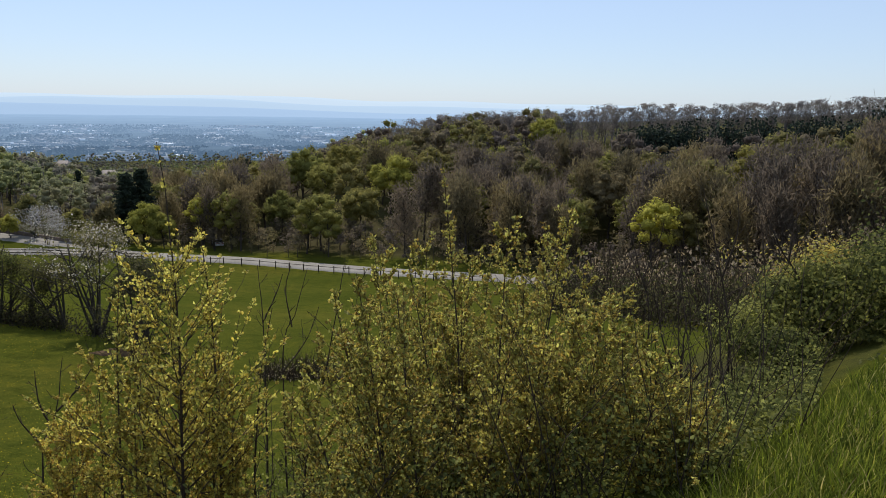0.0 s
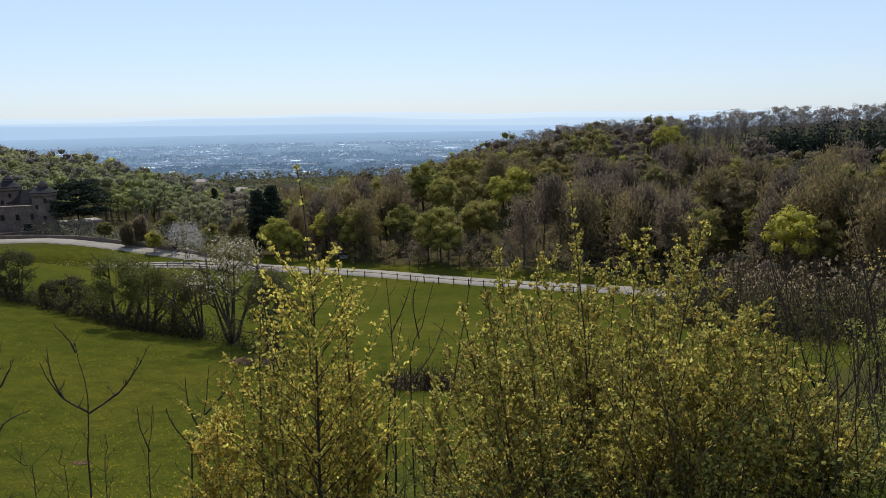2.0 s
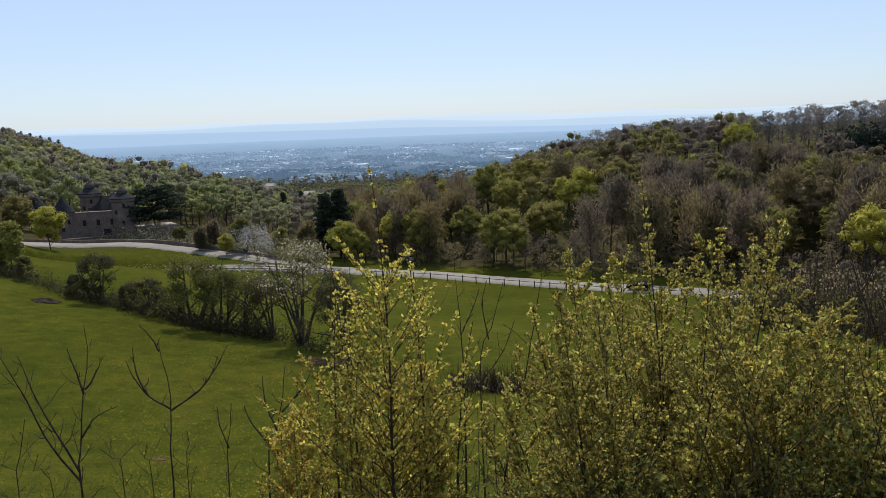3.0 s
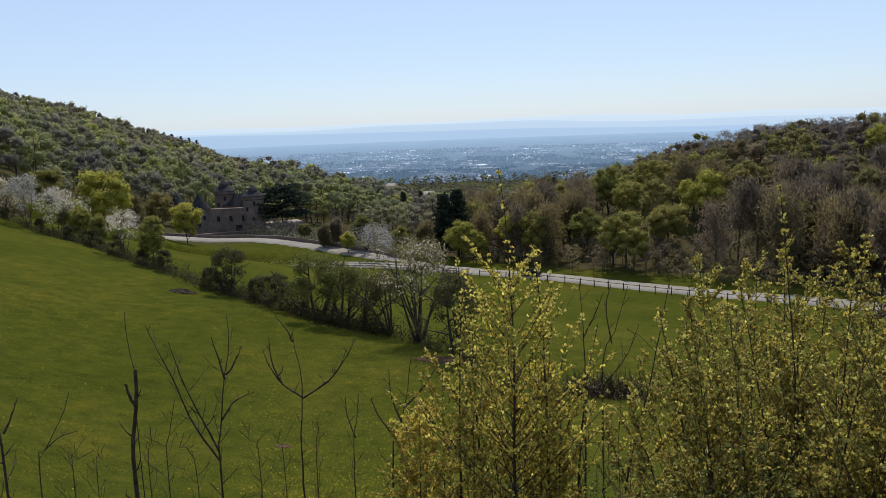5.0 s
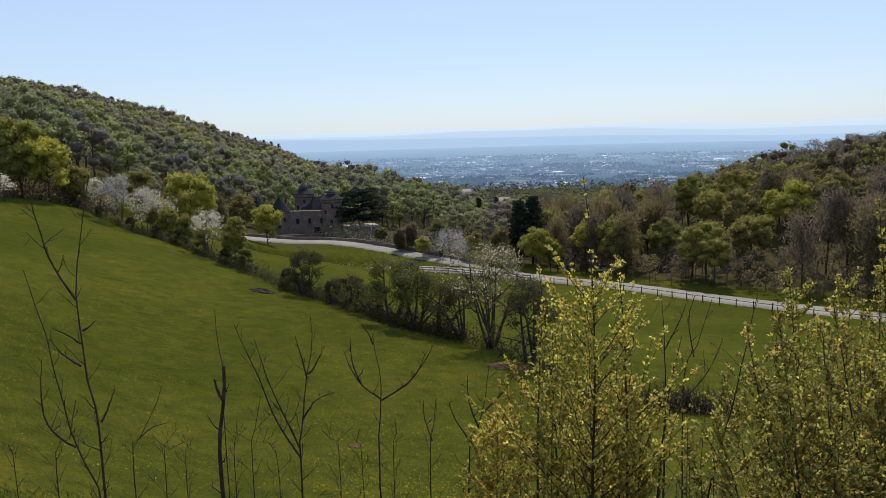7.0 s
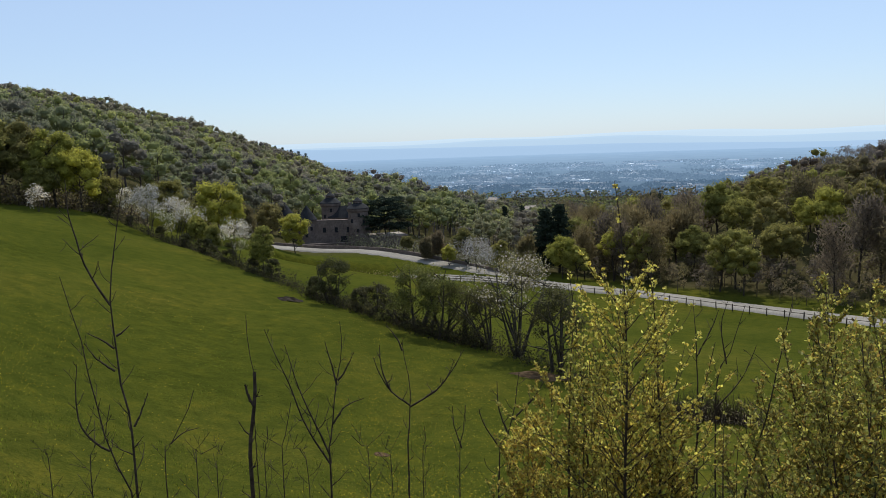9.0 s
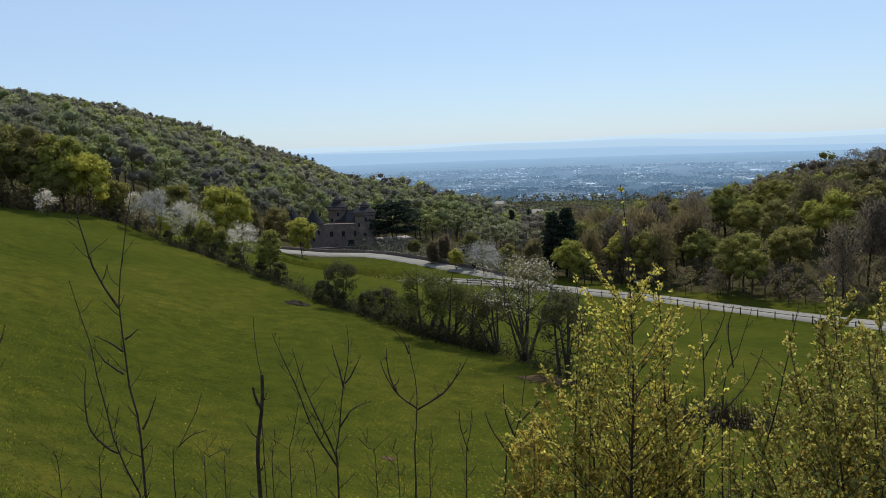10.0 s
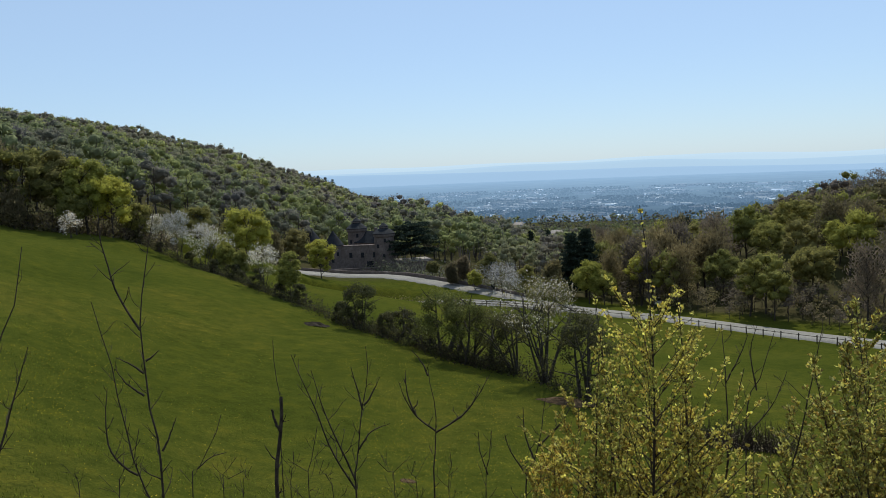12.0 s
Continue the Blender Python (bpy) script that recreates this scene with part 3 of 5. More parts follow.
def spread_spots(az0, az1, d0, d1, gap, rng, keep=None):
    """Jittered places over a sector, about gap metres apart, as bearing and distance."""
    out = []
    d = d0
    while d < d1:
        step = math.degrees(gap / d)
        n = int((az1 - az0) / step)
        for k in range(n):
            a, q = az0 + (k + rng.uniform(-0.1, 1.1)) * step, d + rng.uniform(-0.5, 0.5) * gap
            if keep is None or keep(a, q):
                out.append((a, q))
        d += gap * 0.9
    return out


# ---- woods ----
rng = np.random.default_rng(11)
TINTS = (0.05, 0.3, 0.5, 0.72, 0.95)
FAR_KINDS = [woodland_arrays(rng, 12, 5.6, 0.0, 6, 90, 1.05, 1, ragged=0.3, form=COARSE_LUMP) for _ in range(7)]
EDGE_KINDS = [woodland_arrays(rng, 11, 5.2, 0.0, 4, 36, 1.5, 1, ragged=0.3, form=COARSE_LUMP) for _ in range(4)]
MID_KINDS = [woodland_arrays(rng, 14, 4.7, 0.15, 8, 300, 0.62, 3) for _ in range(4)]
LOW_KINDS = [tree_arrays(rng, 12, 4.9, 0.08, 200, 0.95, 9, 4, 0.7, 3, rough=0.3) for _ in range(4)]
TINT_NAMES = ("bare brown-twigged", "olive-brown budding", "olive green", "fresh green", "bright yellow-green")
WOOD_PROTOS = []
for ti, tn in zip(TINTS, TINT_NAMES):
    for k in range(3):
        if ti < 0.35:
            arr = woodland_arrays(rng, rng.uniform(16, 20), rng.uniform(3.8, 4.8), rng.uniform(0.25, 0.45), 0, 1500 if ti < 0.1 else 1900, 0.33, 17, bare=True)
        else:
            arr = woodland_arrays(rng, rng.uniform(15, 19), rng.uniform(3.8, 5.0), rng.uniform(0.25, 0.42), 19, 1400, 0.40, 9)
        WOOD_PROTOS.append((ti, arr, tn))


def patchy(a, d):
    """Species mix: drifts of like trees."""
    return noise.noise(Vector((a * 0.16, d * 0.02, 3.1)))


def right_edge(a):
    """Where the wood beyond the road begins."""
    return np.interp(a, (-40, -26, -18, -8, 0, 8, 14, 20, 24, 30), (112, 118, 124, 140, 150, 157, 168, 186, 196, 206))


def wood_tint(a, d):
    v = patchy(a, d) + rng.normal() * 0.28 - (0.16 if a < -4 else 0.0)
    return float(np.clip(0.36 + v * 0.8, 0.0, 0.85))


CROWNS = ((3.9, 188, -4.0, 0.93, "broad light-green crown standing out of the wood"), (-7.1, 250, -1.1, 0.9, "pale green crown near the ridge of the wood"), (11.8, 181, -6.6, 0.75, "fresh green crown at the wood edge"),
          (6.2, 170, -6.2, 0.55, "olive crown at the wood edge"), (10.2, 215, -3.6, 0.8, "fresh green crown in the wood"), (7.4, 225, -3.2, 0.6, "olive crown in the wood"), (-21.5, 170, -2.6, 0.62, "fresh green crown in the wood"),
          (-25.5, 180, -2.4, 0.62, "fresh green crown in the wood"), (-12, 165, -4.6, 0.3, "brown budding crown in the wood"), (1.0, 200, -3.4, 0.5, "olive crown in the wood"), (8.6, 200, -4.6, 0.7, "fresh green crown in the wood"))


def clear_of_crowns(a, d):
    return not any(abs(a - c[0]) < 1.5 and c[1] - 34 < d < c[1] + 6 for c in CROWNS)


near, rest = [], []
for a, d in spread_spots(-38, 21, 112, 340, 5.8, rng, lambda a, d: d > right_edge(a) - 3 and not (a > 10 and d > 260) and clear_of_crowns(a, d)):
    if d < right_edge(a) + 58:
        near.append((a, d))
rest = spread_spots(-38, 21, 165, 330, 8.4, rng, lambda a, d: d > right_edge(a) + 56 and not (a > 10 and d > 270) and not (a < -8 and d > 210) and clear_of_crowns(a, d))
made = {}
for a, d in near:
    t = wood_tint(a, d)
    k = int(np.argmin([abs(t - q) for q in TINTS])) * 3 + int(rng.integers(0, 3))
    size = rng.uniform(0.62, 0.98)
    if k not in made:
        ti, arr, tn = WOOD_PROTOS[k]
        made[k] = tree_thing("broadleaf_tree", arr, ti, f"{tn} woodland tree on the slope beyond the road", "tree", "trees of the hillside wood")
        settle(made[k], foot(a, d), rng.uniform(0, 360), size)
    else:
        planted(made[k], foot(a, d), rng.uniform(0, 360), size)


def spots_of(list_ad, tints, lo, hi):
    return [(*foot(a, d), rng.uniform(lo, hi), tints(a, d)) for a, d in list_ad]


under = [(a, d) for a, d in spread_spots(-38, 21, 105, 200, 4.0, rng, lambda a, d: right_edge(a) - 7 < d < right_edge(a) + 18)]
joined_wood("wood_understorey", [(*foot(a, d), rng.uniform(0.22, 0.5), float(rng.uniform(0.0, 0.4))) for a, d in under], LOW_KINDS, rng, "low brown understorey along the wood edge")
joined_wood("hill_woodland", spots_of(rest, wood_tint, 0.78, 1.0), MID_KINDS, rng, "budding brown and olive woodland on the upper hillside")
def hill_front(a):
    """Where the wood of the far hill begins."""
    return np.interp(a, (26, 30, 36, 40, 44, 50, 56, 61, 66), (300, 258, 250, 252, 225, 192, 170, 158, 152))


def hill_tint(a, d):
    """Fresh green below, grey-brown and still bare towards the top, with drifts of like trees."""
    fall = np.interp(d / np.interp(a, (28, 40, 66), (560, 840, 840)), (0.35, 0.7, 1.0), (0.12, 0.0, -0.3))
    return float(np.clip(0.5 + fall + patchy(a * 2.2, d) * 0.5 + rng.normal() * 0.24, 0, 0.92))


left = spread_spots(26, 68, 155, 880, 11.6, rng, lambda a, d: hill_front(a) < d < np.interp(a, (26, 33, 40, 68), (560, 600, 860, 880)))
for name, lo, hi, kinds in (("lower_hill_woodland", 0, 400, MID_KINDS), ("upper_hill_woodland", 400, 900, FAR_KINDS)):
    joined_wood(name, spots_of([q for q in left if lo <= q[1] < hi], hill_tint, 0.85, 1.25), kinds, rng, "mixed green and grey spring woodland covering the far hill", M_HAZED_WOOD)
valley = spread_spots(6, 31, 205, 460, 9.5, rng, lambda a, d: d > np.interp(a, (6, 14, 20, 24, 28, 31), (330, 290, 205, 212, 230, 280)) and (a < 26 or d < hill_front(a)))
far_valley = spread_spots(4, 36, 460, 1250, 19, rng, lambda a, d: a < 28 or d > 600)
joined_wood("plain_edge_woodland", spots_of(far_valley, lambda a, d: float(np.clip(0.5 + patchy(a * 2, d) * 0.6 + rng.normal() * 0.2, 0.05, 0.9)), 0.6, 1.1), EDGE_KINDS, rng, "spring woodland running out towards the plain", M_HAZED_WOOD)
joined_wood("valley_woodland", spots_of(valley, lambda a, d: float(np.clip(0.5 + patchy(a * 2, d) * 0.5 + rng.normal() * 0.22, 0.05, 0.9)), 0.55, 0.95), MID_KINDS, rng, "dense spring woodland filling the valley floor", M_HAZED_WOOD)

# ---- hedgerow, meadow trees and landmarks ----
def box(sx, sy, sz, x=0, y=0, z=0, turn=0.0, bevel=0.0):
    """A block standing on z, as a bmesh."""
    bm = bmesh.new()
    bmesh.ops.create_cube(bm, size=1.0, matrix=pose(x, y, z + sz / 2, 0, 0, turn) @ Matrix.Diagonal((sx, sy, sz, 1)))
    if bevel:
        bmesh.ops.bevel(bm, geom=bm.edges[:], offset=bevel, segments=2, affect="EDGES")
    return bm


def spun(profile, sides=20):
    """A turned form from radius, height pairs."""
    bm = bmesh.new()
    rings = []
    for r, z in profile:
        rings.append([bm.verts.new((r * math.cos(2 * math.pi * k / sides), r * math.sin(2 * math.pi * k / sides), z)) for k in range(sides)])
    for a, b in zip(rings, rings[1:]):
        for k in range(sides):
            bm.faces.new((a[k], a[(k + 1) % sides], b[(k + 1) % sides], b[k]))
    bm.faces.new(rings[0][::-1])
    bm.faces.new(rings[-1])
    return bm


def bpart(name, bm, mat, parent, label="", smooth=False):
    me = bpy.data.meshes.new(name)
    bmesh.ops.recalc_face_normals(bm, faces=bm.faces[:])
    bm.to_mesh(me)
    bm.free()
    if smooth:
        for f in me.polygons:
            f.use_smooth = True
    me.materials.append(mat)
    return part(name, me, parent, label)


def place_tree(name, az, d, top, tint, label, spread=0.5, leaves=1500, leaf=0.3, clear=0.2, stems=1, blossom=None, mat=None, fill=0.4, group="", category="tree", lobes=30, limbs=10, stout=1.0, flower=None, close=0):
    """A tree of its own at a bearing and distance, as high as its top's elevation says."""
    p = foot(az, d)
    tall = max(1.5, EYE + d * math.tan(radians(top)) - p.z) * (1.28 if category == "bush" else 1.0)
    if close < 0:
        arr = woodland_arrays(rng, tall, tall * spread * 0.75, clear, 0, leaves, leaf, 17, bare=True)
    elif close:
        arr = woodland_arrays(rng, tall, tall * spread, clear, close, leaves, leaf, limbs)
    else:
        arr = tree_arrays(rng, tall, tall * spread, clear, leaves, leaf, lobes, limbs, fill, 5, stems, stout)
    ob = tree_thing(name, arr, tint, label, category, group, mat, blossom=blossom, rng=rng, flower=flower)
    return settle(ob, p, 0)


# the wild cherry and the bushes along the field hedge
place_tree("cherry_tree", 24.2, 66, -8.5, 0.5, "many-stemmed wild cherry with fading blossom in the hedgerow", 0.34, 4600, 0.17, 0.42, 9, 0.34, lobes=40, limbs=36, fill=0.2, stout=2.3, flower=M_FADED)
HEDGE = (  # bearing, distance, top elevation, tint, stems, leaves
    (21.5, 60, -12.1, 0.35, 4, 1300), (26.8, 69, -11.6, 0.3, 5, 700), (28.6, 71, -11.4, 0.5, 4, 700), (30.3, 73, -10.6, 0.75, 5, 1500), (31.9, 75, -9.9, 0.75, 4, 1600),
    (33.2, 78, -11.2, 0.6, 4, 900), (34.9, 81, -10.7, 0.3, 5, 800), (36.2, 84, -10.9, 0.35, 4, 700), (37.9, 88, -8.9, 0.5, 5, 1500), (39.3, 91, -9.9, 0.55, 5, 1200),
    (42.2, 101, -8.4, 0.4, 4, 700), (43.6, 108, -8.0, 0.3, 4, 600), (45.2, 114, -7.0, 0.45, 4, 700), (46.6, 120, -6.6, 0.4, 4, 700), (48.0, 126, -6.1, 0.4, 5, 700), (49.6, 134, -5.5, 0.4, 5, 700), (51.5, 144, -4.6, 0.4, 5, 800), (53, 150, -4.2, 0.35, 5, 800))
for a, d, top, tint, stems, leaves in HEDGE:
    place_tree("hedge_bush", a, d, top, tint, "dark many-stemmed hedge bush coming into leaf", 0.36, int(leaves * 3.4), 0.16, 0.12, stems, group="bushes of the field hedge", category="bush", mat=M_HEDGE, lobes=22, limbs=22, fill=0.2, stout=2.6)


def scrub_band(name, line, wide, tall, n, size, mat, tints, label, category="scrub", twigs=120):
    """A low tangle of leaves and twigs along bearing, distance pairs."""
    line = np.array(line, float)
    t = rng.uniform(0, len(line) - 1, n)
    az, d = np.interp(t, np.arange(len(line)), line[:, 0]), np.interp(t, np.arange(len(line)), line[:, 1])
    a = np.radians(az)
    x, y = -d * np.sin(a) + rng.normal(size=n) * wide, d * np.cos(a) + rng.normal(size=n) * wide
    lump = 0.55 + 0.45 * np.sin(t * 9.1) * np.sin(t * 23.7 + 1)
    z = land(x, y) + rng.uniform(0, 1, n) ** 1.3 * tall * lump
    lv, lf = flakes(np.stack([x, y, z], -1), size, rng)
    ob = thing(name, (0, 0, 0), label, category, kind="stuff")
    tagged(part("leaves", raw_mesh("leaves", lv, lf, mat, tint=np.repeat(rng.uniform(*tints, n), 4)), ob), kind="stuff")
    paths = []
    for k in range(twigs):
        p = np.array([x[k], y[k], land(x[k:k + 1], y[k:k + 1])[0] - 0.1])
        paths.append((bent(p, (rng.normal() * 0.4, rng.normal() * 0.4, 1), tall * rng.uniform(0.7, 1.4), 4, 0.15, rng), np.linspace(0.02, 0.005, 4) * max(1, tall * 0.5)))
    tv, tf = tubes(paths, 3)
    tagged(part("twigs", raw_mesh("twigs", tv, tf, M_TWIG, smooth=True), ob), kind="stuff")
    return ob


HEDGE_LINE = [(20, 57)] + [(h[0], h[1]) for h in HEDGE[1:]]
scrub_band("hedge_bramble", HEDGE_LINE, 0.7, 2.0, 19000, 0.19, M_HEDGE, (0.0, 0.6), "low bramble and suckers under the field hedge", twigs=700)
scrub_band("bank_scrub", [(30.5, 171), (33, 171), (36, 170), (40, 172), (44, 170)], 0.9, 2.6, 3200, 0.32, M_FOLIAGE, (0.15, 0.6), "low scrub along the lane bank", twigs=160)
scrub_band("dead_stalk_row", [(13.5, 50), (10.5, 49), (7.5, 48)], 0.45, 1.5, 1200, 0.12, M_DRY, (0.3, 1.0), "heap of dry grey-brown stalks and brushwood", twigs=500)
scrub_band("thicket", [(-8, 93), (-11, 88), (-15, 82), (-20, 74), (-26, 68), (-34, 62)], 2.6, 6.2, 16000, 0.32, M_HEDGE, (0.0, 0.7), "dark leafless thicket at the field edge", twigs=420)
scrub_band("dry_grass", [(-8.5, 112), (-13, 106), (-20, 99), (-28, 92), (-36, 86)], 3.4, 5.2, 3200, 0.5, M_DRY, (0.1, 0.8), "pale dry grass and old stalks below the wood", twigs=200)

# dark band below the ridge, built from needle-coloured flakes
scrub_band("ridge_thicket", [(-13, 258), (-18, 254), (-24, 250), (-33, 244)], 2.4, 12.0, 26000, 0.9, M_NEEDLES, (0.0, 0.6), "dark leafy band below the ridge", twigs=60)
ridge_proto = None
for a in np.concatenate([np.arange(-32, 4, 0.5), np.arange(-32, 2, 0.6) + 0.2, np.arange(-32, 0, 0.6) + 0.4]):
    q = 288 - 0.4 * (a + 8) + rng.uniform(-10, 16)
    spot, turn, size = foot(a + rng.normal() * 0.15, q), rng.uniform(0, 360), rng.uniform(0.88, 1.12)
    if ridge_proto is None:
        ridge_proto = settle(tree_thing("ridge_tree", tree_arrays(rng, 14, 3.2, 0.22, 620, 0.36, 26, 12, 0.2, 3, 1, 1.1), 0.02, "pale bare tree standing along the ridge", "tree", "bare trees of the ridge", M_HAZED_WOOD, bark=M_PALEBARK), spot, turn, size)
    else:
        planted(ridge_proto, spot, turn, size)

scrub_band("valley_edge", [(23.5, 200), (26, 204), (29, 209), (32, 214), (35, 224), (36.5, 232)], 3.0, 6.0, 5200, 0.42, M_HAZED_WOOD, (0.1, 0.8), "brushy olive growth above the road", twigs=120)
scrub_band("wood_edge", [(51.5, 152), (54, 152), (57, 152), (60, 151), (63, 150), (66, 149)], 1.6, 6.5, 6500, 0.5, M_FOLIAGE, (0.0, 0.5), "brushy brown and green edge of the wood above the pasture", twigs=160)

# slender upright trees on the slope behind the castle
slim = None
for a, d in spread_spots(26.5, 40, 268, 420, 8.0, rng, lambda a, d: d > hill_front(a) - 18):
    spot, turn, size = foot(a, d), rng.uniform(0, 360), rng.uniform(0.75, 1.15)
    if slim is None:
        slim = settle(tree_thing("slender_tree", woodland_arrays(rng, 14, 2.0, 0.25, 9, 260, 0.45, 4), 0.72, "slender upright tree in fresh green on the slope", "tree", "slender trees behind the castle", M_HAZED_WOOD, bark=M_PALEBARK), spot, turn, size)
    else:
        planted(slim, spot, turn, size)

# meadow trees by the road to the castle
place_tree("blossom_tree", 50.3, 139, -2.4, 0.5, "tall white-flowering cherry at the end of the hedgerow", 0.34, 4200, 0.17, 0.3, 5, 0.7, group="white blossom trees")
place_tree("blossom_tree", 51.6, 143, -2.6, 0.5, "tall white-flowering cherry at the end of the hedgerow", 0.3, 3200, 0.17, 0.3, 4, 0.6, group="white blossom trees")
place_tree("blossom_tree", 48.7, 133, -3.2, 0.5, "tall white-flowering cherry at the end of the hedgerow", 0.36, 4200, 0.17, 0.3, 4, 0.72, group="white blossom trees")
place_tree("blossom_tree", 44.6, 112, -4.9, 0.6, "small white-flowering fruit tree in the hedgerow", 0.3, 2200, 0.14, 0.42, 2, 0.8, group="white blossom trees")
place_tree("blossom_tree", 27.3, 182, -7.3, 0.3, "round white-flowering bush beside the road", 0.6, 3200, 0.22, 0.1, 4, 0.8, group="white blossom trees")
place_tree("blossom_tree", 57.0, 141, -2.0, 0.3, "white-flowering shrub before the wood edge", 0.45, 700, 0.25, 0.15, 3, 0.8, group="white blossom trees")
for a, d, top, tint, lab in ((45.6, 150, -2.2, 1.0, "large bright yellow-green maple in new leaf"), (47.2, 128, -4.6, 0.8, "small fresh green hedgerow tree"), (46.2, 122, -5.3, 0.75, "small fresh green hedgerow tree"),
                             (42.9, 107, -5.6, 0.85, "slender fresh green hedgerow tree"), (40.5, 196, -4.8, 0.97, "bright yellow-green tree beside the road"), (47.9, 140, -4.0, 0.95, "yellow-green young tree by the blossom trees"),
                             (52.9, 152, -1.6, 0.62, "olive-green tree at the wood edge"), (54.4, 149, 0.6, 1.0, "tall bright yellow-green tree at the wood edge"), (55.9, 150, 1.6, 0.95, "tall bright yellow-green tree at the wood edge"),
                             (57.6, 153, 2.3, 0.5, "tall olive-brown budding tree at the wood edge"), (59.4, 152, 2.6, 0.62, "tall olive budding tree at the wood edge"), (61.5, 152, 3.0, 0.3, "tall brown budding tree at the wood edge"),
                             (63.5, 150, 3.0, 0.5, "tall olive tree at the wood edge"), (56.6, 147, -0.5, 0.7, "green understorey tree at the wood edge"), (60.2, 146, -0.6, 0.3, "brown understorey tree at the wood edge"),
                             (21.0, 178, -7.2, 0.97, "round bright green tree beside the road"), (19.9, 176, -7.9, 0.85, "round fresh green bush beside the road"), (29.3, 190, -7.7, 0.9, "yellow-green willow beside the road"),
                             (31.0, 196, -7.2, 0.3, "grey leafless tree beside the road"), (32.4, 205, -6.9, 0.5, "olive tree below the castle"), (30.2, 200, -6.8, 0.15, "grey leafless tree beside the road"), (25.6, 188, -7.6, 0.6, "olive tree beside the road"),
                             (23.6, 186, -7.4, 0.35, "brown budding tree beside the road"), (28.1, 196, -6.6, 0.55, "olive tree beside the road"), (43.9, 215, -4.2, 0.35, "brown budding tree behind the road"), (42.2, 222, -4.0, 0.45, "olive tree behind the road"), (46.4, 210, -3.0, 0.5, "olive tree behind the road"), (49, 205, -2.0, 0.6, "olive tree behind the road")):
    place_tree("meadow_tree", a, d, top, tint, lab, 0.29 if "slender" in lab or "small" in lab else 0.38, 4200, 0.34 if d > 120 else 0.24, 0.16, 1, group="trees of the meadow and road", close=-1 if tint < 0.45 else 30)
# lone light-green crowns standing out of the hill wood
for a, d, top, tint, lab in CROWNS:
    place_tree("crown_tree", a, d, top, tint, lab, 0.42, 4200, 0.36, 0.3, 1, group="light crowns of the wood", close=36)


def place_conifer(name, az, d, top, label, spread, leaves, leaf, layered=False, low=0.0):
    p = foot(az, d)
    tall = EYE + d * math.tan(radians(top)) - p.z
    ob = tree_thing(name, conifer_arrays(rng, tall, tall * spread, leaves, leaf, layered), rng.uniform(0.1, 0.6), label, "conifer", "dark conifers", M_NEEDLES)
    return settle(ob, p)


place_conifer("conifer", 22.2, 190, -5.2, "tall dark conical conifer beside the road", 0.26, 8000, 0.55)
place_conifer("conifer", 21.2, 192, -4.9, "tall dark conical conifer beside the road", 0.26, 8000, 0.55)
cedar = place_conifer("cedar", 33.9, 236, -4.5, "broad dark cedar beside the castle", 0.46, 15000, 0.55, True)
for a, d, top in ((14.1, 300, -4.3), (14.6, 304, -4.2), (15.1, 300, -4.35), (29.5, 420, -4.4), (31.5, 440, -3.6), (32.3, 470, -3.3), (30.6, 430, -4.0), (27.5, 400, -4.9), (25.1, 380, -5.0), (23.8, 390, -5.0), (39.3, 800, -0.72), (39.8, 805, -0.55), (40.3, 800, -0.42), (40.9, 800, -0.25), (41.4, 800, -0.1), (46.5, 430, -0.6), (47.1, 435, -0.3), (45.0, 430, -1.0), (48.2, 440, 0.3)):
    place_conifer("conifer", a, d, top, "distant dark spruce among the woods", 0.27, 420, 1.0)
for a, d, top in ((27.9, 190, -7.0), (30.9, 201, -7.8)):
    place_tree("ivy_tree", a, d, top, 0.3, "dark ivy-clad tree trunk beside the road", 0.16, 900, 0.35, 0.05, 1, mat=M_NEEDLES, lobes=18)


# ---- castle ----
# a solid block; its dark colour stands for the shade inside an opening
def slit(w, h, x, y, z, turn):
    return box(w, 0.35, h, x, y, z, turn)


def round_tower(castle, x, y, r, tall, cap, low=0.0, lantern=True):
    """A round stone tower: drum, corbel ring, slate cap, lantern and slits."""
    bm = spun([(r * 1.06, low - 1.5), (r, low + 1.2), (r * 0.985, low + tall - 1.0), (r * 1.1, low + tall - 0.6), (r * 1.12, low + tall)], 22)
    bmesh.ops.translate(bm, verts=bm.verts[:], vec=(x, y, 0))
    tower = bpart("tower", bm, M_STONE, castle)
    bm = spun([(r * 1.13, 0), (r * 1.14, 0.2), (r * 0.92, 0.7), (r * 0.62, cap * 0.45), (r * 0.45, cap * 0.5), (r * 0.42, cap * 0.72), (r * 0.52, cap * 0.74), (r * 0.3, cap * 0.9), (r * 0.03, cap * 1.1)] if lantern else [(r * 1.2, 0), (r * 1.18, 0.15), (0.05, cap)], 22)
    bmesh.ops.translate(bm, verts=bm.verts[:], vec=(x, y, low + tall + 0.004))
    bpart("tower_roof", bm, M_SLATE, tower, "dark slate roof")
    if lantern:
        bm = spun([(r * 0.43, cap * 0.5), (r * 0.46, cap * 0.6), (r * 0.43, cap * 0.7)], 12)
        bmesh.ops.translate(bm, verts=bm.verts[:], vec=(x, y, low + tall + 0.004))
        bpart("lantern", bm, M_STONE, tower)
    for k, (a, z) in enumerate(((-95, 0.35), (-60, 0.6), (-130, 0.62), (-88, 0.78))):
        q = radians(a)
        bpart("window", slit(0.7, 1.1, x + math.cos(q) * r * 0.97, y + math.sin(q) * r * 0.97, low + tall * z, a + 90), M_SLATE, tower, "dark slate block for a shaded window opening")
    return tower


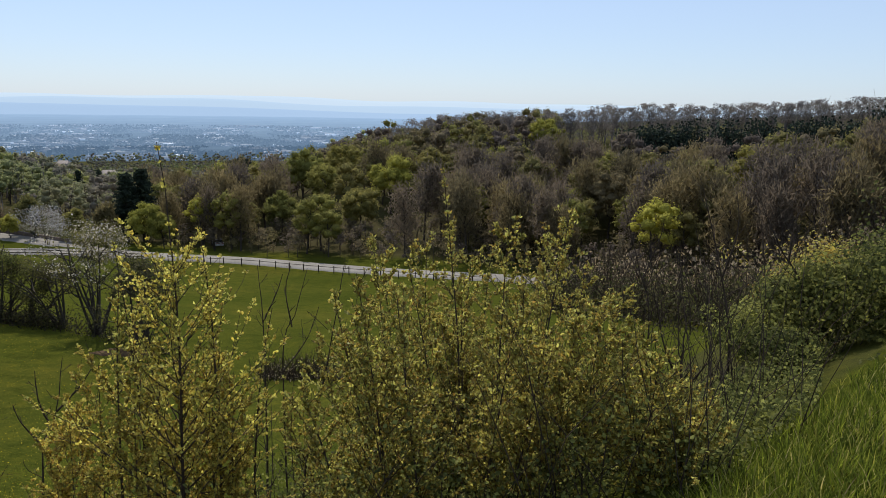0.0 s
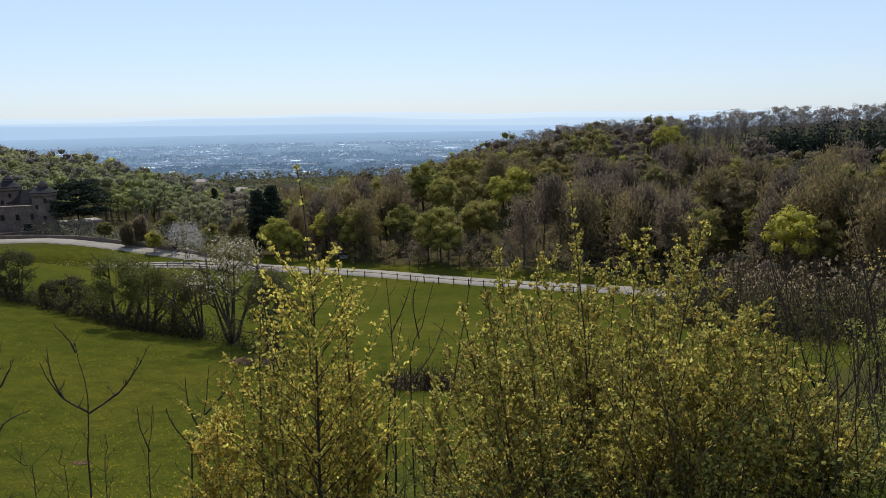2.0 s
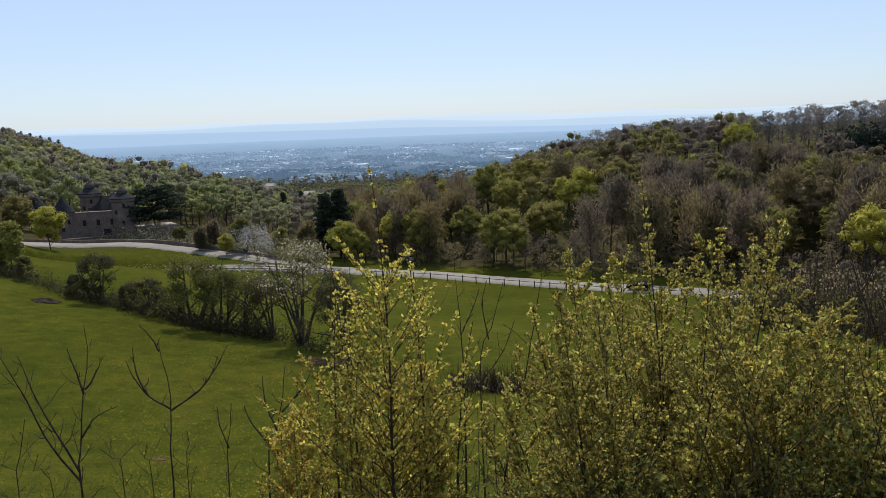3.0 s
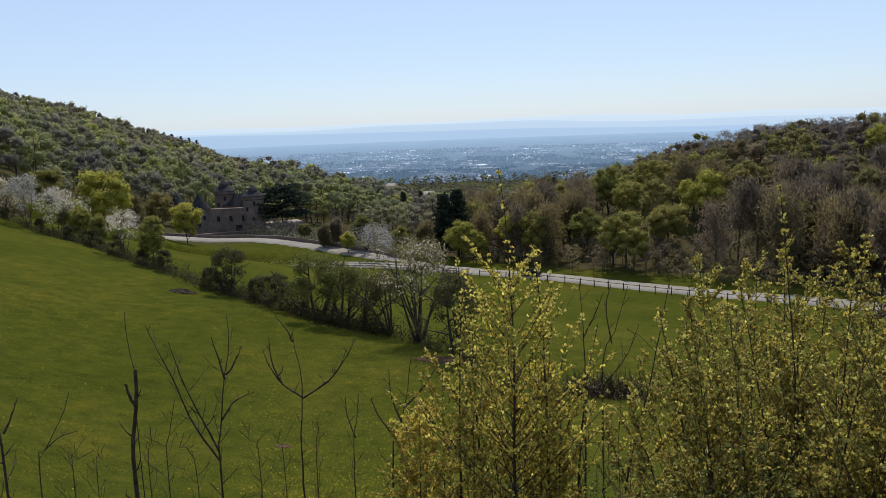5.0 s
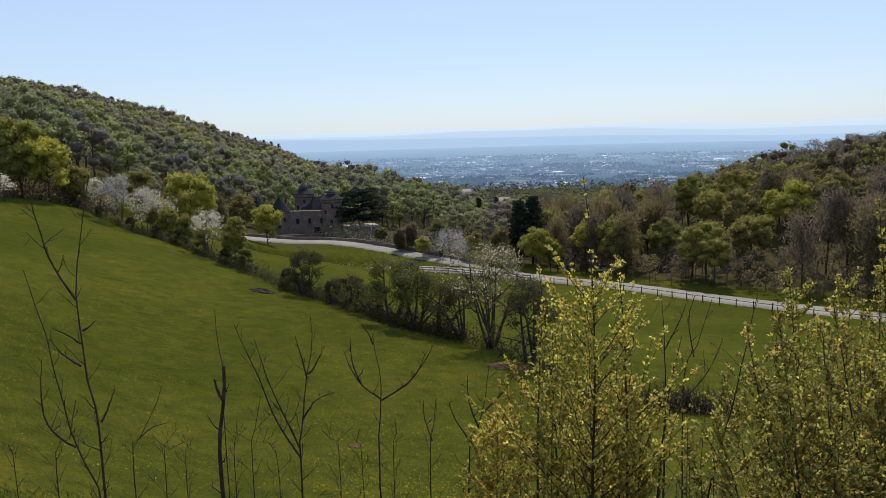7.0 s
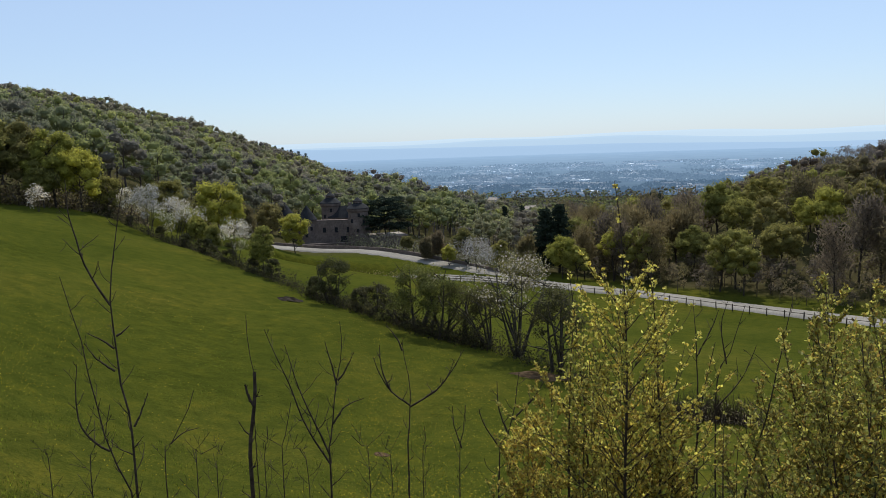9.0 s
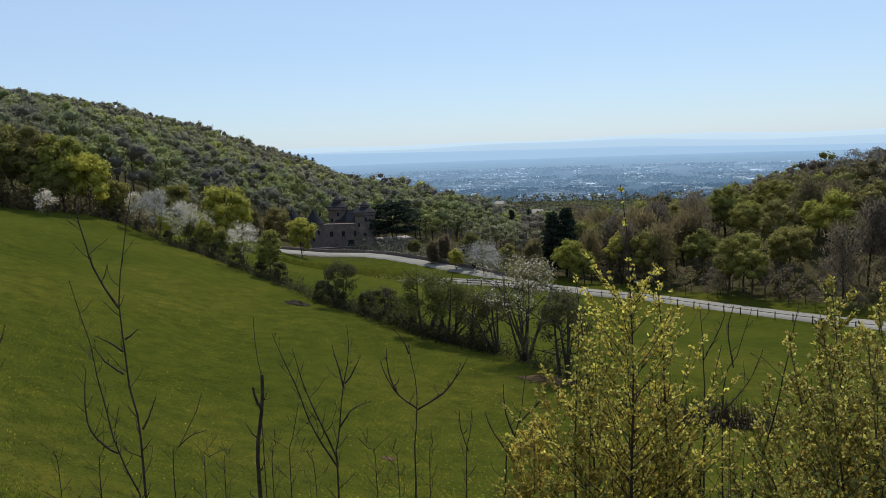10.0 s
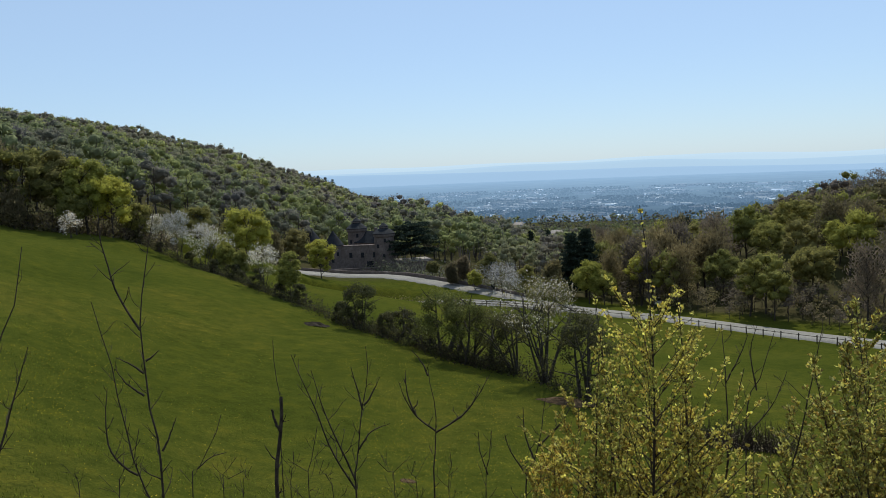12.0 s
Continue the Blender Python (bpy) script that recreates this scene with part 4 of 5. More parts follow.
def walled(castle, x0, y0, x1, y1, thick, tall, low, roof, name="wall", windows=0, door=False):
    """A stone range from end to end, with a pitched slate roof and dark blocks for openings set into its near face."""
    ln, turn = math.hypot(x1 - x0, y1 - y0), math.degrees(math.atan2(y1 - y0, x1 - x0))
    cx, cy = (x0 + x1) / 2, (y0 + y1) / 2
    wall = bpart(name, box(ln, thick, tall + 1.5, cx, cy, low - 1.5, turn, 0.05), M_STONE, castle)
    if roof:
        bm = bmesh.new()
        h, t = ln / 2 + 0.3, thick / 2 + 0.35
        v = [bm.verts.new(q) for q in ((-h, -t, 0), (h, -t, 0), (h, t, 0), (-h, t, 0), (-h, 0, roof), (h, 0, roof))]
        for f in ((0, 1, 5, 4), (2, 3, 4, 5), (1, 2, 5), (3, 0, 4), (3, 2, 1, 0)):
            bm.faces.new([v[i] for i in f])
        bm.transform(pose(cx, cy, low + tall + 0.004, 0, 0, turn))
        bpart("roof", bm, M_SLATE, wall, "grey slate roof")
    else:
        bpart("coping", box(ln + 0.1, thick + 0.25, 0.25, cx, cy, low + tall + 0.003, turn, 0.03), M_STONE, wall)
    n = Vector((math.sin(radians(turn)), -math.cos(radians(turn))))
    u = Vector((math.cos(radians(turn)), math.sin(radians(turn))))
    for k in range(windows):
        f = (k + 0.5) / windows - 0.5
        bpart("window", slit(0.9, 1.5, cx + u.x * ln * f + n.x * thick * 0.47, cy + u.y * ln * f + n.y * thick * 0.47, low + tall * 0.52, turn), M_SLATE, wall, "dark slate block for a shaded window opening")
    if door:
        bpart("gate", slit(2.0, 2.8, cx + u.x * ln * 0.28 + n.x * thick * 0.47, cy + u.y * ln * 0.28 + n.y * thick * 0.47, low - 0.2, turn), M_SLATE, wall, "dark slate block for a shaded arched gateway")
    return wall


def build_castle():
    """Local x runs to the right as seen from the fields, y away from them."""
    p = foot(37.2, 236)
    p.z += 0.6
    c = thing("castle", p, "old brown stone castle with round slate-capped towers among trees", "castle")
    c.rotation_euler = (0, 0, radians(37.0))
    round_tower(c, 5.6, -2.5, 3.0, 10.6, 3.0)
    round_tower(c, -2.5, 9.0, 2.9, 11.6, 3.2)
    round_tower(c, -9.6, 0.5, 2.6, 7.6, 4.4, lantern=False)
    round_tower(c, -16.6, 9.0, 2.4, 8.6, 4.0, lantern=False)
    walled(c, -9.6, 0.5, 4.4, -2.6, 1.6, 7.2, 0, 0, "curtain_wall", 4, True)
    walled(c, -2.0, 9.0, 8.0, 5.0, 6.0, 7.4, 0, 3.4, "hall", 3)
    walled(c, -16.6, 9.0, -9.6, 1.5, 1.4, 5.4, 0, 0, "curtain_wall")
    walled(c, 5.6, 0.0, 9.0, 12.0, 1.4, 6.4, 0, 0, "curtain_wall")
    walled(c, 8.0, -6.0, 19.0, -3.5, 1.0, 2.2, -0.4, 0, "terrace_wall")
    walled(c, -10.5, -6.5, 8.0, -6.2, 0.9, 1.5, -0.6, 0, "terrace_wall")
    bpart("terrace", box(12.0, 9.0, 3.6, 13.6, 1.2, -1.6, 12, 0.05), M_STONE, c)
    # pale slab added for the bright sun patch under the cedar
    bpart("terrace_paving", box(11.0, 8.0, 0.06, 13.6, 1.2, 2.004, 12, 0.01), M_SUNLIT_GRAVEL, c, "gravel slab painted pale for the sunlit ground by the cedar")
    bpart("chimney", box(1.0, 1.0, 2.4, 3.4, 6.8, 9.4, -22, 0.04), M_STONE, c)
    return c


build_castle()
cedar.location.z += 1.8
M_PALE = surface("pale_render", ((0.3, (0.5, 0.47, 0.42)), (0.7, (0.66, 0.62, 0.56))), 0.8, 6, 0.9, 0.1, 0.01)
M_TILE = surface("terracotta_roof", ((0.3, (0.30, 0.25, 0.22)), (0.7, (0.42, 0.36, 0.32))), 0.9, 6, 0.9, 0.3, 0.03)
M_GLASSDARK = surface("dark_glass", ((0.3, (0.02, 0.022, 0.025)), (0.7, (0.035, 0.04, 0.045))), 2, 9, 0.15, 0.0, 0.01)


def build_house(az, d, w, dp, tall, turn, label, wall_mat, lift=0.0):
    p = foot(az, d)
    p.z += lift
    h = thing("house", p, label, "house", "houses in the valley")
    h.rotation_euler = (0, 0, radians(az + turn))
    wall = bpart("wall", box(w, dp, tall + 12, 0, 0, -12, 0, 0.05), wall_mat, h)
    bm = bmesh.new()
    a, b, r = w / 2 + 0.5, dp / 2 + 0.5, dp * 0.28
    v = [bm.verts.new(q) for q in ((-a, -b, 0), (a, -b, 0), (a, b, 0), (-a, b, 0), (-a * 0.85, 0, r), (a * 0.85, 0, r))]
    for f in ((0, 1, 5, 4), (2, 3, 4, 5), (1, 2, 5), (3, 0, 4), (3, 2, 1, 0)):
        bm.faces.new([v[i] for i in f])
    bm.transform(pose(0, 0, tall + 0.004))
    bpart("roof", bm, M_TILE, h)
    for k in range(4):
        bpart("window", box(w * 0.1, 0.2, 1.5, w * (k / 4 - 0.375), -dp / 2, tall * 0.5), M_GLASSDARK, wall)
    return h


build_house(23.2, 470, 6.5, 6, 7, 10, "pale house with a tiled roof among trees", M_PALE, 2)
build_house(25.9, 520, 5.5, 6, 7, -15, "house with a tiled roof among trees", M_PALE, 4)


# ---- the town on the plain ----
def town_material(d):
    """Far roofs: mostly dull, one in eight pale and sunlit, with haze put in as emission."""
    m, n, l = material("town_roofs")
    out = n.new("ShaderNodeOutputMaterial")
    geo = n.new("ShaderNodeNewGeometry")
    r = ramp(n, (0.0, (0.03, 0.03, 0.035)), (0.6, (0.08, 0.075, 0.07)), (0.85, (0.16, 0.15, 0.14)), (0.93, (0.62, 0.62, 0.62)))
    l.new(geo.outputs["Random Per Island"], r.inputs[0])
    p = node(n, "ShaderNodeBsdfPrincipled", Roughness=0.8)
    l.new(r.outputs[0], p.inputs["Base Color"])
    # roofs emit the haze colour of their range
    p.inputs["Emission Color"].default_value = (*haze_glow(d), 1)
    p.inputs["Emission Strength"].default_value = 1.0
    l.new(p.outputs[0], out.inputs[0])
    return m


def build_town(d0, d1, houses, trees):
    """Roofs and sheds too far and many to count, with dark tree clumps between."""
    az, d = rng.uniform(2, 44, houses), np.exp(rng.uniform(np.log(d0), np.log(d1), houses))
    clump = np.array([noise.noise(Vector((a * 0.35, q * 0.0035, 0.7))) for a, q in zip(az, d)])
    sel = clump + rng.uniform(-0.25, 0.25, houses) > 0.0
    V, F, o = [], [], 0
    for a, q in zip(az[sel], d[sel]):
        w, b, h = rng.uniform(4, 10), rng.uniform(4, 7), rng.uniform(2, 3.6)
        if rng.uniform() < 0.08:
            w, b, h = rng.uniform(18, 42), rng.uniform(10, 18), rng.uniform(3, 4.5)
        t = radians(a + rng.normal() * 18)
        c, s = math.cos(t), math.sin(t)
        x, y = -q * math.sin(radians(a)), q * math.cos(radians(a))
        base = np.array([(-w / 2, -b / 2, 0), (w / 2, -b / 2, 0), (w / 2, b / 2, 0), (-w / 2, b / 2, 0), (-w / 2, -b / 2, h), (w / 2, -b / 2, h), (w / 2, b / 2, h), (-w / 2, b / 2, h)])
        V.append(np.stack([x + base[:, 0] * c - base[:, 1] * s, y + base[:, 0] * s + base[:, 1] * c, EYE - 100 + base[:, 2]], -1))
        F.append(np.array([(0, 1, 5, 4), (1, 2, 6, 5), (2, 3, 7, 6), (3, 0, 4, 7), (4, 5, 6, 7)]) + o)
        o += 8
    mid = math.sqrt(d0 * d1)
    tagged(new("town_roofs", raw_mesh("town_roofs", np.concatenate(V), np.concatenate(F), town_material(mid))), "pale roofs and sheds of a far town, haze painted as glow", "town", kind="stuff")
    az, d = rng.uniform(-2, 46, trees), np.exp(rng.uniform(np.log(d0), np.log(d1), trees))
    clump = np.array([noise.noise(Vector((a * 0.5, q * 0.005, 5.7))) for a, q in zip(az, d)])
    sel = clump + rng.uniform(-0.2, 0.2, trees) > -0.15
    a = np.radians(az[sel])
    k = len(a)
    pts = np.stack([-d[sel] * np.sin(a), d[sel] * np.cos(a), EYE - 100 + rng.uniform(1, 4, k)], -1)
    lv, lf = flakes(pts, rng.uniform(3, 7, k), rng, 0.6, 0.8)
    # the clumps emit blue as well, in place of haze before them
    mat = distant("far_trees", ((0.35, (0.012, 0.02, 0.018)), (0.65, (0.03, 0.042, 0.034))), tuple(c * 0.95 for c in haze_glow(mid)), 1.0, 0.05)
    tagged(new("plain_trees", raw_mesh("plain_trees", lv, lf, mat)), "dark green tree clumps between far houses, blue haze painted as glow", "trees", kind="stuff")


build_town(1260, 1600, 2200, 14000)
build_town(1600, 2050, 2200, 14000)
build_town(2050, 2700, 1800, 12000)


# ---- roadside fence ----
def build_fence():
    f = thing("fence", (0, 0, 0), "weathered wooden post-and-rail fence along the road", "fence")
    proto = None
    for way, half, lo, hi in ((ROAD, 4.6, -4.0, 21.0), (LANE, 4.0, 20.9, 30.5)):
        pts = polyline([(math.degrees(math.atan2(-q[0], q[1])), math.hypot(q[0], q[1]) - half, q[2] - EYE) for q in way if lo <= math.degrees(math.atan2(-q[0], q[1])) <= hi], 3.2)
        last = None
        for q in pts:
            if last is not None and math.hypot(q[0] - last[0], q[1] - last[1]) < 2.6:
                continue
            z = height(q[0], q[1])
            if proto is None:
                proto = bpart("post", box(0.16, 0.14, 1.75, 0, 0, -0.4, 0, 0.02), M_WOOD, f)
                ob = proto
            else:
                ob = new("post", proto.data)
                ob.parent = f
            ob.matrix_basis = pose(q[0], q[1], z, rng.normal() * 2, rng.normal() * 2, rng.uniform(0, 90))
            if last is not None:
                for h in ((0.55, 1.05) if half == 4.0 else (1.05,)):
                    a, b = Vector((last[0], last[1], last[2] + h)), Vector((q[0], q[1], z + h))
                    dr = b - a
                    bm = box(dr.length + 0.1, 0.06, 0.14 if half == 4.0 else 0.08)
                    bm.transform(Matrix.Translation((a + b) / 2) @ dr.to_track_quat("X", "Z").to_matrix().to_4x4())
                    bpart("rail", bm, M_WOOD, f)
            last = (q[0], q[1], z)


build_fence()


def build_wall_beside_road():
    """A low dark stone wall along the upper side of the road, in lengths."""
    w = thing("roadside_wall", (0, 0, 0), "low dark stone wall along the road below the castle", "wall")
    pts = [q for q in ROAD if 24.5 <= math.degrees(math.atan2(-q[0], q[1])) <= 43]
    out = []
    for q in pts:
        k = (math.hypot(q[0], q[1]) + 4.2) / math.hypot(q[0], q[1])
        out.append(Vector((q[0] * k, q[1] * k, height(q[0] * k, q[1] * k))))
    for a, b in zip(out, out[1:]):
        dr = b - a
        bm = box(dr.length + 0.02, 0.45, 1.1, 0, 0, -0.25, 0, 0.04)
        bm.transform(Matrix.Translation((a + b) / 2) @ dr.to_track_quat("X", "Z").to_matrix().to_4x4())
        bpart("wall_length", bm, M_STONE, w)


build_wall_beside_road()


# ---- vehicles ----
M_CARPAINT = surface("dark_car_paint", ((0.3, (0.012, 0.014, 0.02)), (0.7, (0.02, 0.022, 0.03))), 3, 60, 0.25, 0.0, 0.001, 0.4)
M_WHITEPAINT = surface("white_van_paint", ((0.3, (0.7, 0.7, 0.7)), (0.7, (0.8, 0.8, 0.8))), 3, 60, 0.3, 0.0, 0.001)
M_TYRE = surface("tyre_rubber", ((0.3, (0.015, 0.015, 0.015)), (0.7, (0.03, 0.03, 0.03))), 8, 60, 0.85, 0.1, 0.002)
M_RIM = surface("alloy_rim", ((0.3, (0.45, 0.45, 0.46)), (0.7, (0.6, 0.6, 0.6))), 8, 60, 0.3, 0.0, 0.001, 0.9)
M_LAMPGLASS = surface("lamp_lens", ((0.3, (0.6, 0.6, 0.6)), (0.7, (0.75, 0.75, 0.75))), 8, 60, 0.15, 0.0, 0.001)
M_TAIL = surface("red_lens", ((0.3, (0.3, 0.01, 0.01)), (0.7, (0.4, 0.02, 0.02))), 8, 60, 0.2, 0.0, 0.001)


def side_form(outline, wide, tuck=0.0, from_z=1.0):
    """A body drawn in side view (x, z), set out to both sides; tucked in above from_z."""
    bm = bmesh.new()
    sides = []
    for s in (-1, 1):
        sides.append([bm.verts.new((x, s * (wide / 2 - tuck * max(0.0, z - from_z)), z)) for x, z in outline])
    n = len(outline)
    for k in range(n):
        bm.faces.new((sides[0][k], sides[0][(k + 1) % n], sides[1][(k + 1) % n], sides[1][k]))
    bm.faces.new(sides[0][::-1])
    bm.faces.new(sides[1])
    bmesh.ops.recalc_face_normals(bm, faces=bm.faces[:])
    bmesh.ops.bevel(bm, geom=bm.edges[:], offset=0.05, segments=2, affect="EDGES", clamp_overlap=True)
    return bm


def build_vehicle(name, label, paint, van=False):
    c = thing(name, (0, 0, 0), label, "van" if van else "car")
    if van:
        body = [(-2.4, 0.3), (2.4, 0.3), (2.45, 0.9), (1.9, 1.2), (1.3, 2.05), (-2.4, 2.1)]
        glass = [(1.86, 1.22), (1.28, 1.98), (0.5, 1.98), (0.5, 1.2)]
    else:
        body = [(-2.1, 0.28), (2.05, 0.28), (2.15, 0.6), (2.0, 0.82), (1.1, 0.98), (-1.75, 1.02), (-2.15, 0.9)]
        glass = [(1.15, 0.95), (0.35, 1.42), (-1.2, 1.46), (-1.95, 1.0)]
    b = bpart("body", side_form(body, 1.78, 0.05), paint, c)
    bpart("cabin_glass", side_form(glass, 1.66 if not van else 1.8, 0.28 if not van else 0.0), M_GLASSDARK, c, "dark tinted windows")
    if not van:
        bpart("roof", side_form([(0.3, 1.43), (-1.15, 1.47), (-1.1, 1.5), (0.25, 1.47)], 1.35), paint, b)
    for x in (-1.3, 1.35):
        for s in (-1, 1):
            bm = bmesh.new()
            bmesh.ops.create_cone(bm, cap_ends=True, segments=20, radius1=0.32, radius2=0.32, depth=0.2)
            bmesh.ops.bevel(bm, geom=[e for e in bm.edges if len(e.link_faces) == 2 and any(len(f.verts) > 4 for f in e.link_faces)], offset=0.04, segments=2, affect="EDGES")
            bm.transform(pose(0, 0, 0, 90))
            w = bpart("wheel", bm, M_TYRE, c)
            w.location = (x, s * 0.82, 0.32)
            bm = bmesh.new()
            bmesh.ops.create_cone(bm, cap_ends=True, segments=16, radius1=0.2, radius2=0.17, depth=0.215)
            bm.transform(pose(0, 0, 0, 90))
            bpart("rim", bm, M_RIM, w)
    for s in (-1, 1):
        bpart("headlight", box(0.12, 0.4, 0.14, 2.07, s * 0.62, 0.62, 0, 0.03), M_LAMPGLASS, c)
        bpart("tail_light", box(0.1, 0.35, 0.16, -2.1 if not van else -2.38, s * 0.65, 0.72, 0, 0.03), M_TAIL, c)
        bpart("mirror", box(0.16, 0.18, 0.12, 0.85, s * 0.98, 0.95, 0, 0.03), paint, c)
    return c


car = build_vehicle("car", "dark saloon car driving along the country road", M_CARPAINT)
parked = build_vehicle("car", "white car parked on grass before the wood", M_WHITEPAINT)
p = foot(16.3, 179)
parked.matrix_basis = pose(p.x, p.y, p.z, 0, 0, 118)


# ---- the bank before the camera: saplings, shrubs, grass ----
STAND = Vector((-0.1445, -0.2589, 0.0313))      # where the walk ends, from the first eye


def climb(az, d, *rest, since=Vector((0, 0, 0))):
    """Points of a stem: from the ground at the first bearing up through bearing, elevation pairs, as seen from a stand."""
    p = polar(az, d) + since
    p.z = height(p.x, p.y)
    pts = [(p.x, p.y, p.z - 0.15)]
    for a, el in rest:
        q = polar(a, d, d * math.tan(radians(el)))
        pts.append(tuple(q + since))
    return np.array(pts)


def smooth_path(pts, n):
    """n evenly spaced points along a rounded line through pts."""
    out = []
    m = len(pts) - 1
    for u in np.linspace(0, m, m * 8 + 1):
        i = min(int(u), m - 1)
        out.append(catmull(pts[max(i - 1, 0)], pts[i], pts[i + 1], pts[min(i + 2, m)], u - i))
    out = np.array(out)
    run = np.concatenate([[0], np.cumsum(np.linalg.norm(np.diff(out, axis=0), axis=1))])
    at = np.linspace(0, run[-1], n)
    return np.stack([np.interp(at, run, out[:, c]) for c in range(3)], -1)


def sprout(stem, r0, r1, side_from, side_to, count, reach, twigs, rg, rise=0.9, kink=0.1, tip_reach=0.25):
    """Limbs of one stem: the stem, side branches that curve upwards, twigs on them."""
    n = len(stem)
    rad = np.linspace(r0, r1, n)
    stem = stem + np.concatenate([[[0, 0, 0]], rg.normal(size=(n - 1, 3)) * r0 * 0.16])
    paths, fine = [(stem, rad)], []
    for k in range(count):
        f = side_from + (side_to - side_from) * (k + rg.uniform(0, 1)) / max(count, 1)
        i = min(int(f * (n - 1)), n - 2)
        p = stem[i] + (stem[i + 1] - stem[i]) * (f * (n - 1) - i)
        a = k * 2.4 + rg.uniform(-0.6, 0.6)
        ln = reach * (1 + (tip_reach - 1) * (f - side_from) / max(side_to - side_from, 0.01)) * rg.uniform(0.6, 1.2)
        b = bent(p, (math.cos(a), math.sin(a), rise), ln, 6, kink, rg, 0.12)
        rb = min(rad[i] * 0.55, 0.006 + ln * 0.006)
        group = [(b, np.linspace(rb, 0.0015, 6), 0)]
        fine.append(b)
        for q in range(twigs):
            j = int(rg.integers(1, 5))
            tw = bent(b[j], b[j + 1] - b[j] + rg.normal(size=3) * ln * 0.12, ln * rg.uniform(0.25, 0.55), 4, 0.16, rg, 0.1)
            group.append((tw, np.linspace(rb * 0.45, 0.0012, 4), j))
            fine.append(tw)
        paths.append(group)
    return paths, fine


def leaf_spots(fine, per_metre, rg, start=0.15, scatter=0.02, tuft=4):
    """Leaves in tufts at the buds along the twigs: places and the ways they point."""
    pts, ax = [], []
    for b in fine:
        seg = np.linalg.norm(np.diff(b, axis=0), axis=1).sum()
        k = rg.poisson(seg * per_metre / tuft)
        if k < 1:
            continue
        t = rg.uniform(start, 1.0, k) * (len(b) - 1)
        pos = np.stack([np.interp(t, np.arange(len(b)), b[:, c]) for c in range(3)], -1)
        pos = np.repeat(pos, tuft, 0)
        away = rg.normal(size=pos.shape)
        away /= np.linalg.norm(away, axis=1)[:, None]
        away[:, 2] = np.abs(away[:, 2]) * 0.8
        pts.append(pos + away * rg.uniform(0.3, 1.0, (len(pos), 1)) * scatter)
        ax.append(away + 0.5 * (b[-1] - b[0]) / (seg + 1e-6))
    return np.concatenate(pts), np.concatenate(ax)


def plant(name, label, category, stems, fine, leaves=None, leaf=0.03, tint=(0.2, 0.9), mat=None, group="", main=1):
    """Stems, branches and leaves as parts of one plant, standing at its foot."""
    base = Vector(stems[0][0][0])
    o = np.array(base)
    ob = thing(name, base, label, category, group)
    for p, r in stems[:main]:
        v, f = tubes([(p - o, r)], 7)
        part("stem", raw_mesh("stem", v, f, M_TWIG, smooth=True), ob)
    rest = stems[main:]
    if len(rest) > 300:
        v, f = tubes([(p - o, r) for g in rest for p, r, _ in g], 4)
        tagged(part("twig_growth", raw_mesh("twig_growth", v, f, M_TWIG, smooth=True), ob), kind="stuff")
    else:
        for g in rest:
            v, f = branched([(p - o, r, j) for p, r, j in g], 4)
            part("branch", raw_mesh("branch", v, f, M_TWIG, smooth=True), ob)
    if leaves is not None:
        pts, ax = leaves
        v, f = flakes(pts - o, leaf, rng, 0.0, 0.62, ax + np.array([0, 0, 0.2]))
        tagged(part("leaves", raw_mesh("leaves", v, f, mat or M_SHRUB, tint=np.repeat(np.clip(rng.uniform(*tint, len(pts)), 0, 1), 4)), ob), kind="stuff")
    return ob


rng = np.random.default_rng(23)


def leafy_sapling(az, d, nodes, r0, count, reach, twigs, density, label, leaf=0.0215, tint=(0.15, 1.0), span=(0.12, 0.97), rise=1.25, name="leafy_sapling", tip=0.13):
    stem = smooth_path(climb(az, d, *nodes), 14)
    paths, fine = sprout(stem, r0, 0.002, span[0], span[1], count, reach, twigs, rng, rise, 0.1, tip)
    pts, ax = leaf_spots(fine + [stem[9:]], density * 3.0, rng, scatter=0.02)
    return plant(name, label, "sapling", paths, fine, (pts, ax), leaf, tint, group="saplings on the bank")


# the tall leader and its neighbours
leafy_sapling(19.5, 4.4, [(19.4, -27.3), (19.2, -16.8), (19.5, -9.0), (20.1, -3.2)], 0.0135, 54, 0.9, 5, 40, "tall slim sapling with fresh yellow-green leaves on the bank", span=(0.28, 0.78), tip=0.3, rise=1.05)
leafy_sapling(23.5, 4.6, [(23.6, -26), (23.4, -18), (23.0, -12.5)], 0.014, 18, 0.5, 4, 60, "leafy young sapling with yellow-green leaves on the bank", tint=(0.1, 0.9))
leafy_sapling(16.6, 4.5, [(16.6, -26), (16.9, -16), (17.6, -8.6)], 0.014, 16, 0.5, 4, 44, "leafy young sapling with yellow-green leaves on the bank")
leafy_sapling(21.6, 4.9, [(21.8, -26), (22.4, -17), (23.2, -9.8)], 0.014, 14, 0.45, 3, 40, "leafy young sapling with yellow-green leaves on the bank")
leafy_sapling(25.5, 5.2, [(26, -25), (26.2, -20.5)], 0.014, 14, 0.5, 5, 70, "low bronze-leaved sapling on the bank", tint=(0.0, 0.6))
for k, (a, el) in enumerate(((26.6, -20.5), (24.6, -18), (22.4, -20), (20.8, -19), (18.2, -20.5), (15.6, -21), (27.6, -22), (17.0, -18))):
    leafy_sapling(a + 0.4, 4.7 + 0.25 * math.sin(k * 2.3), [(a + 0.2, -27), (a, el)], 0.007, 28, 0.5, 5, 66, "low leafy sapling with bronze and yellow-green leaves", tint=(0.0, 0.75), tip=0.5)
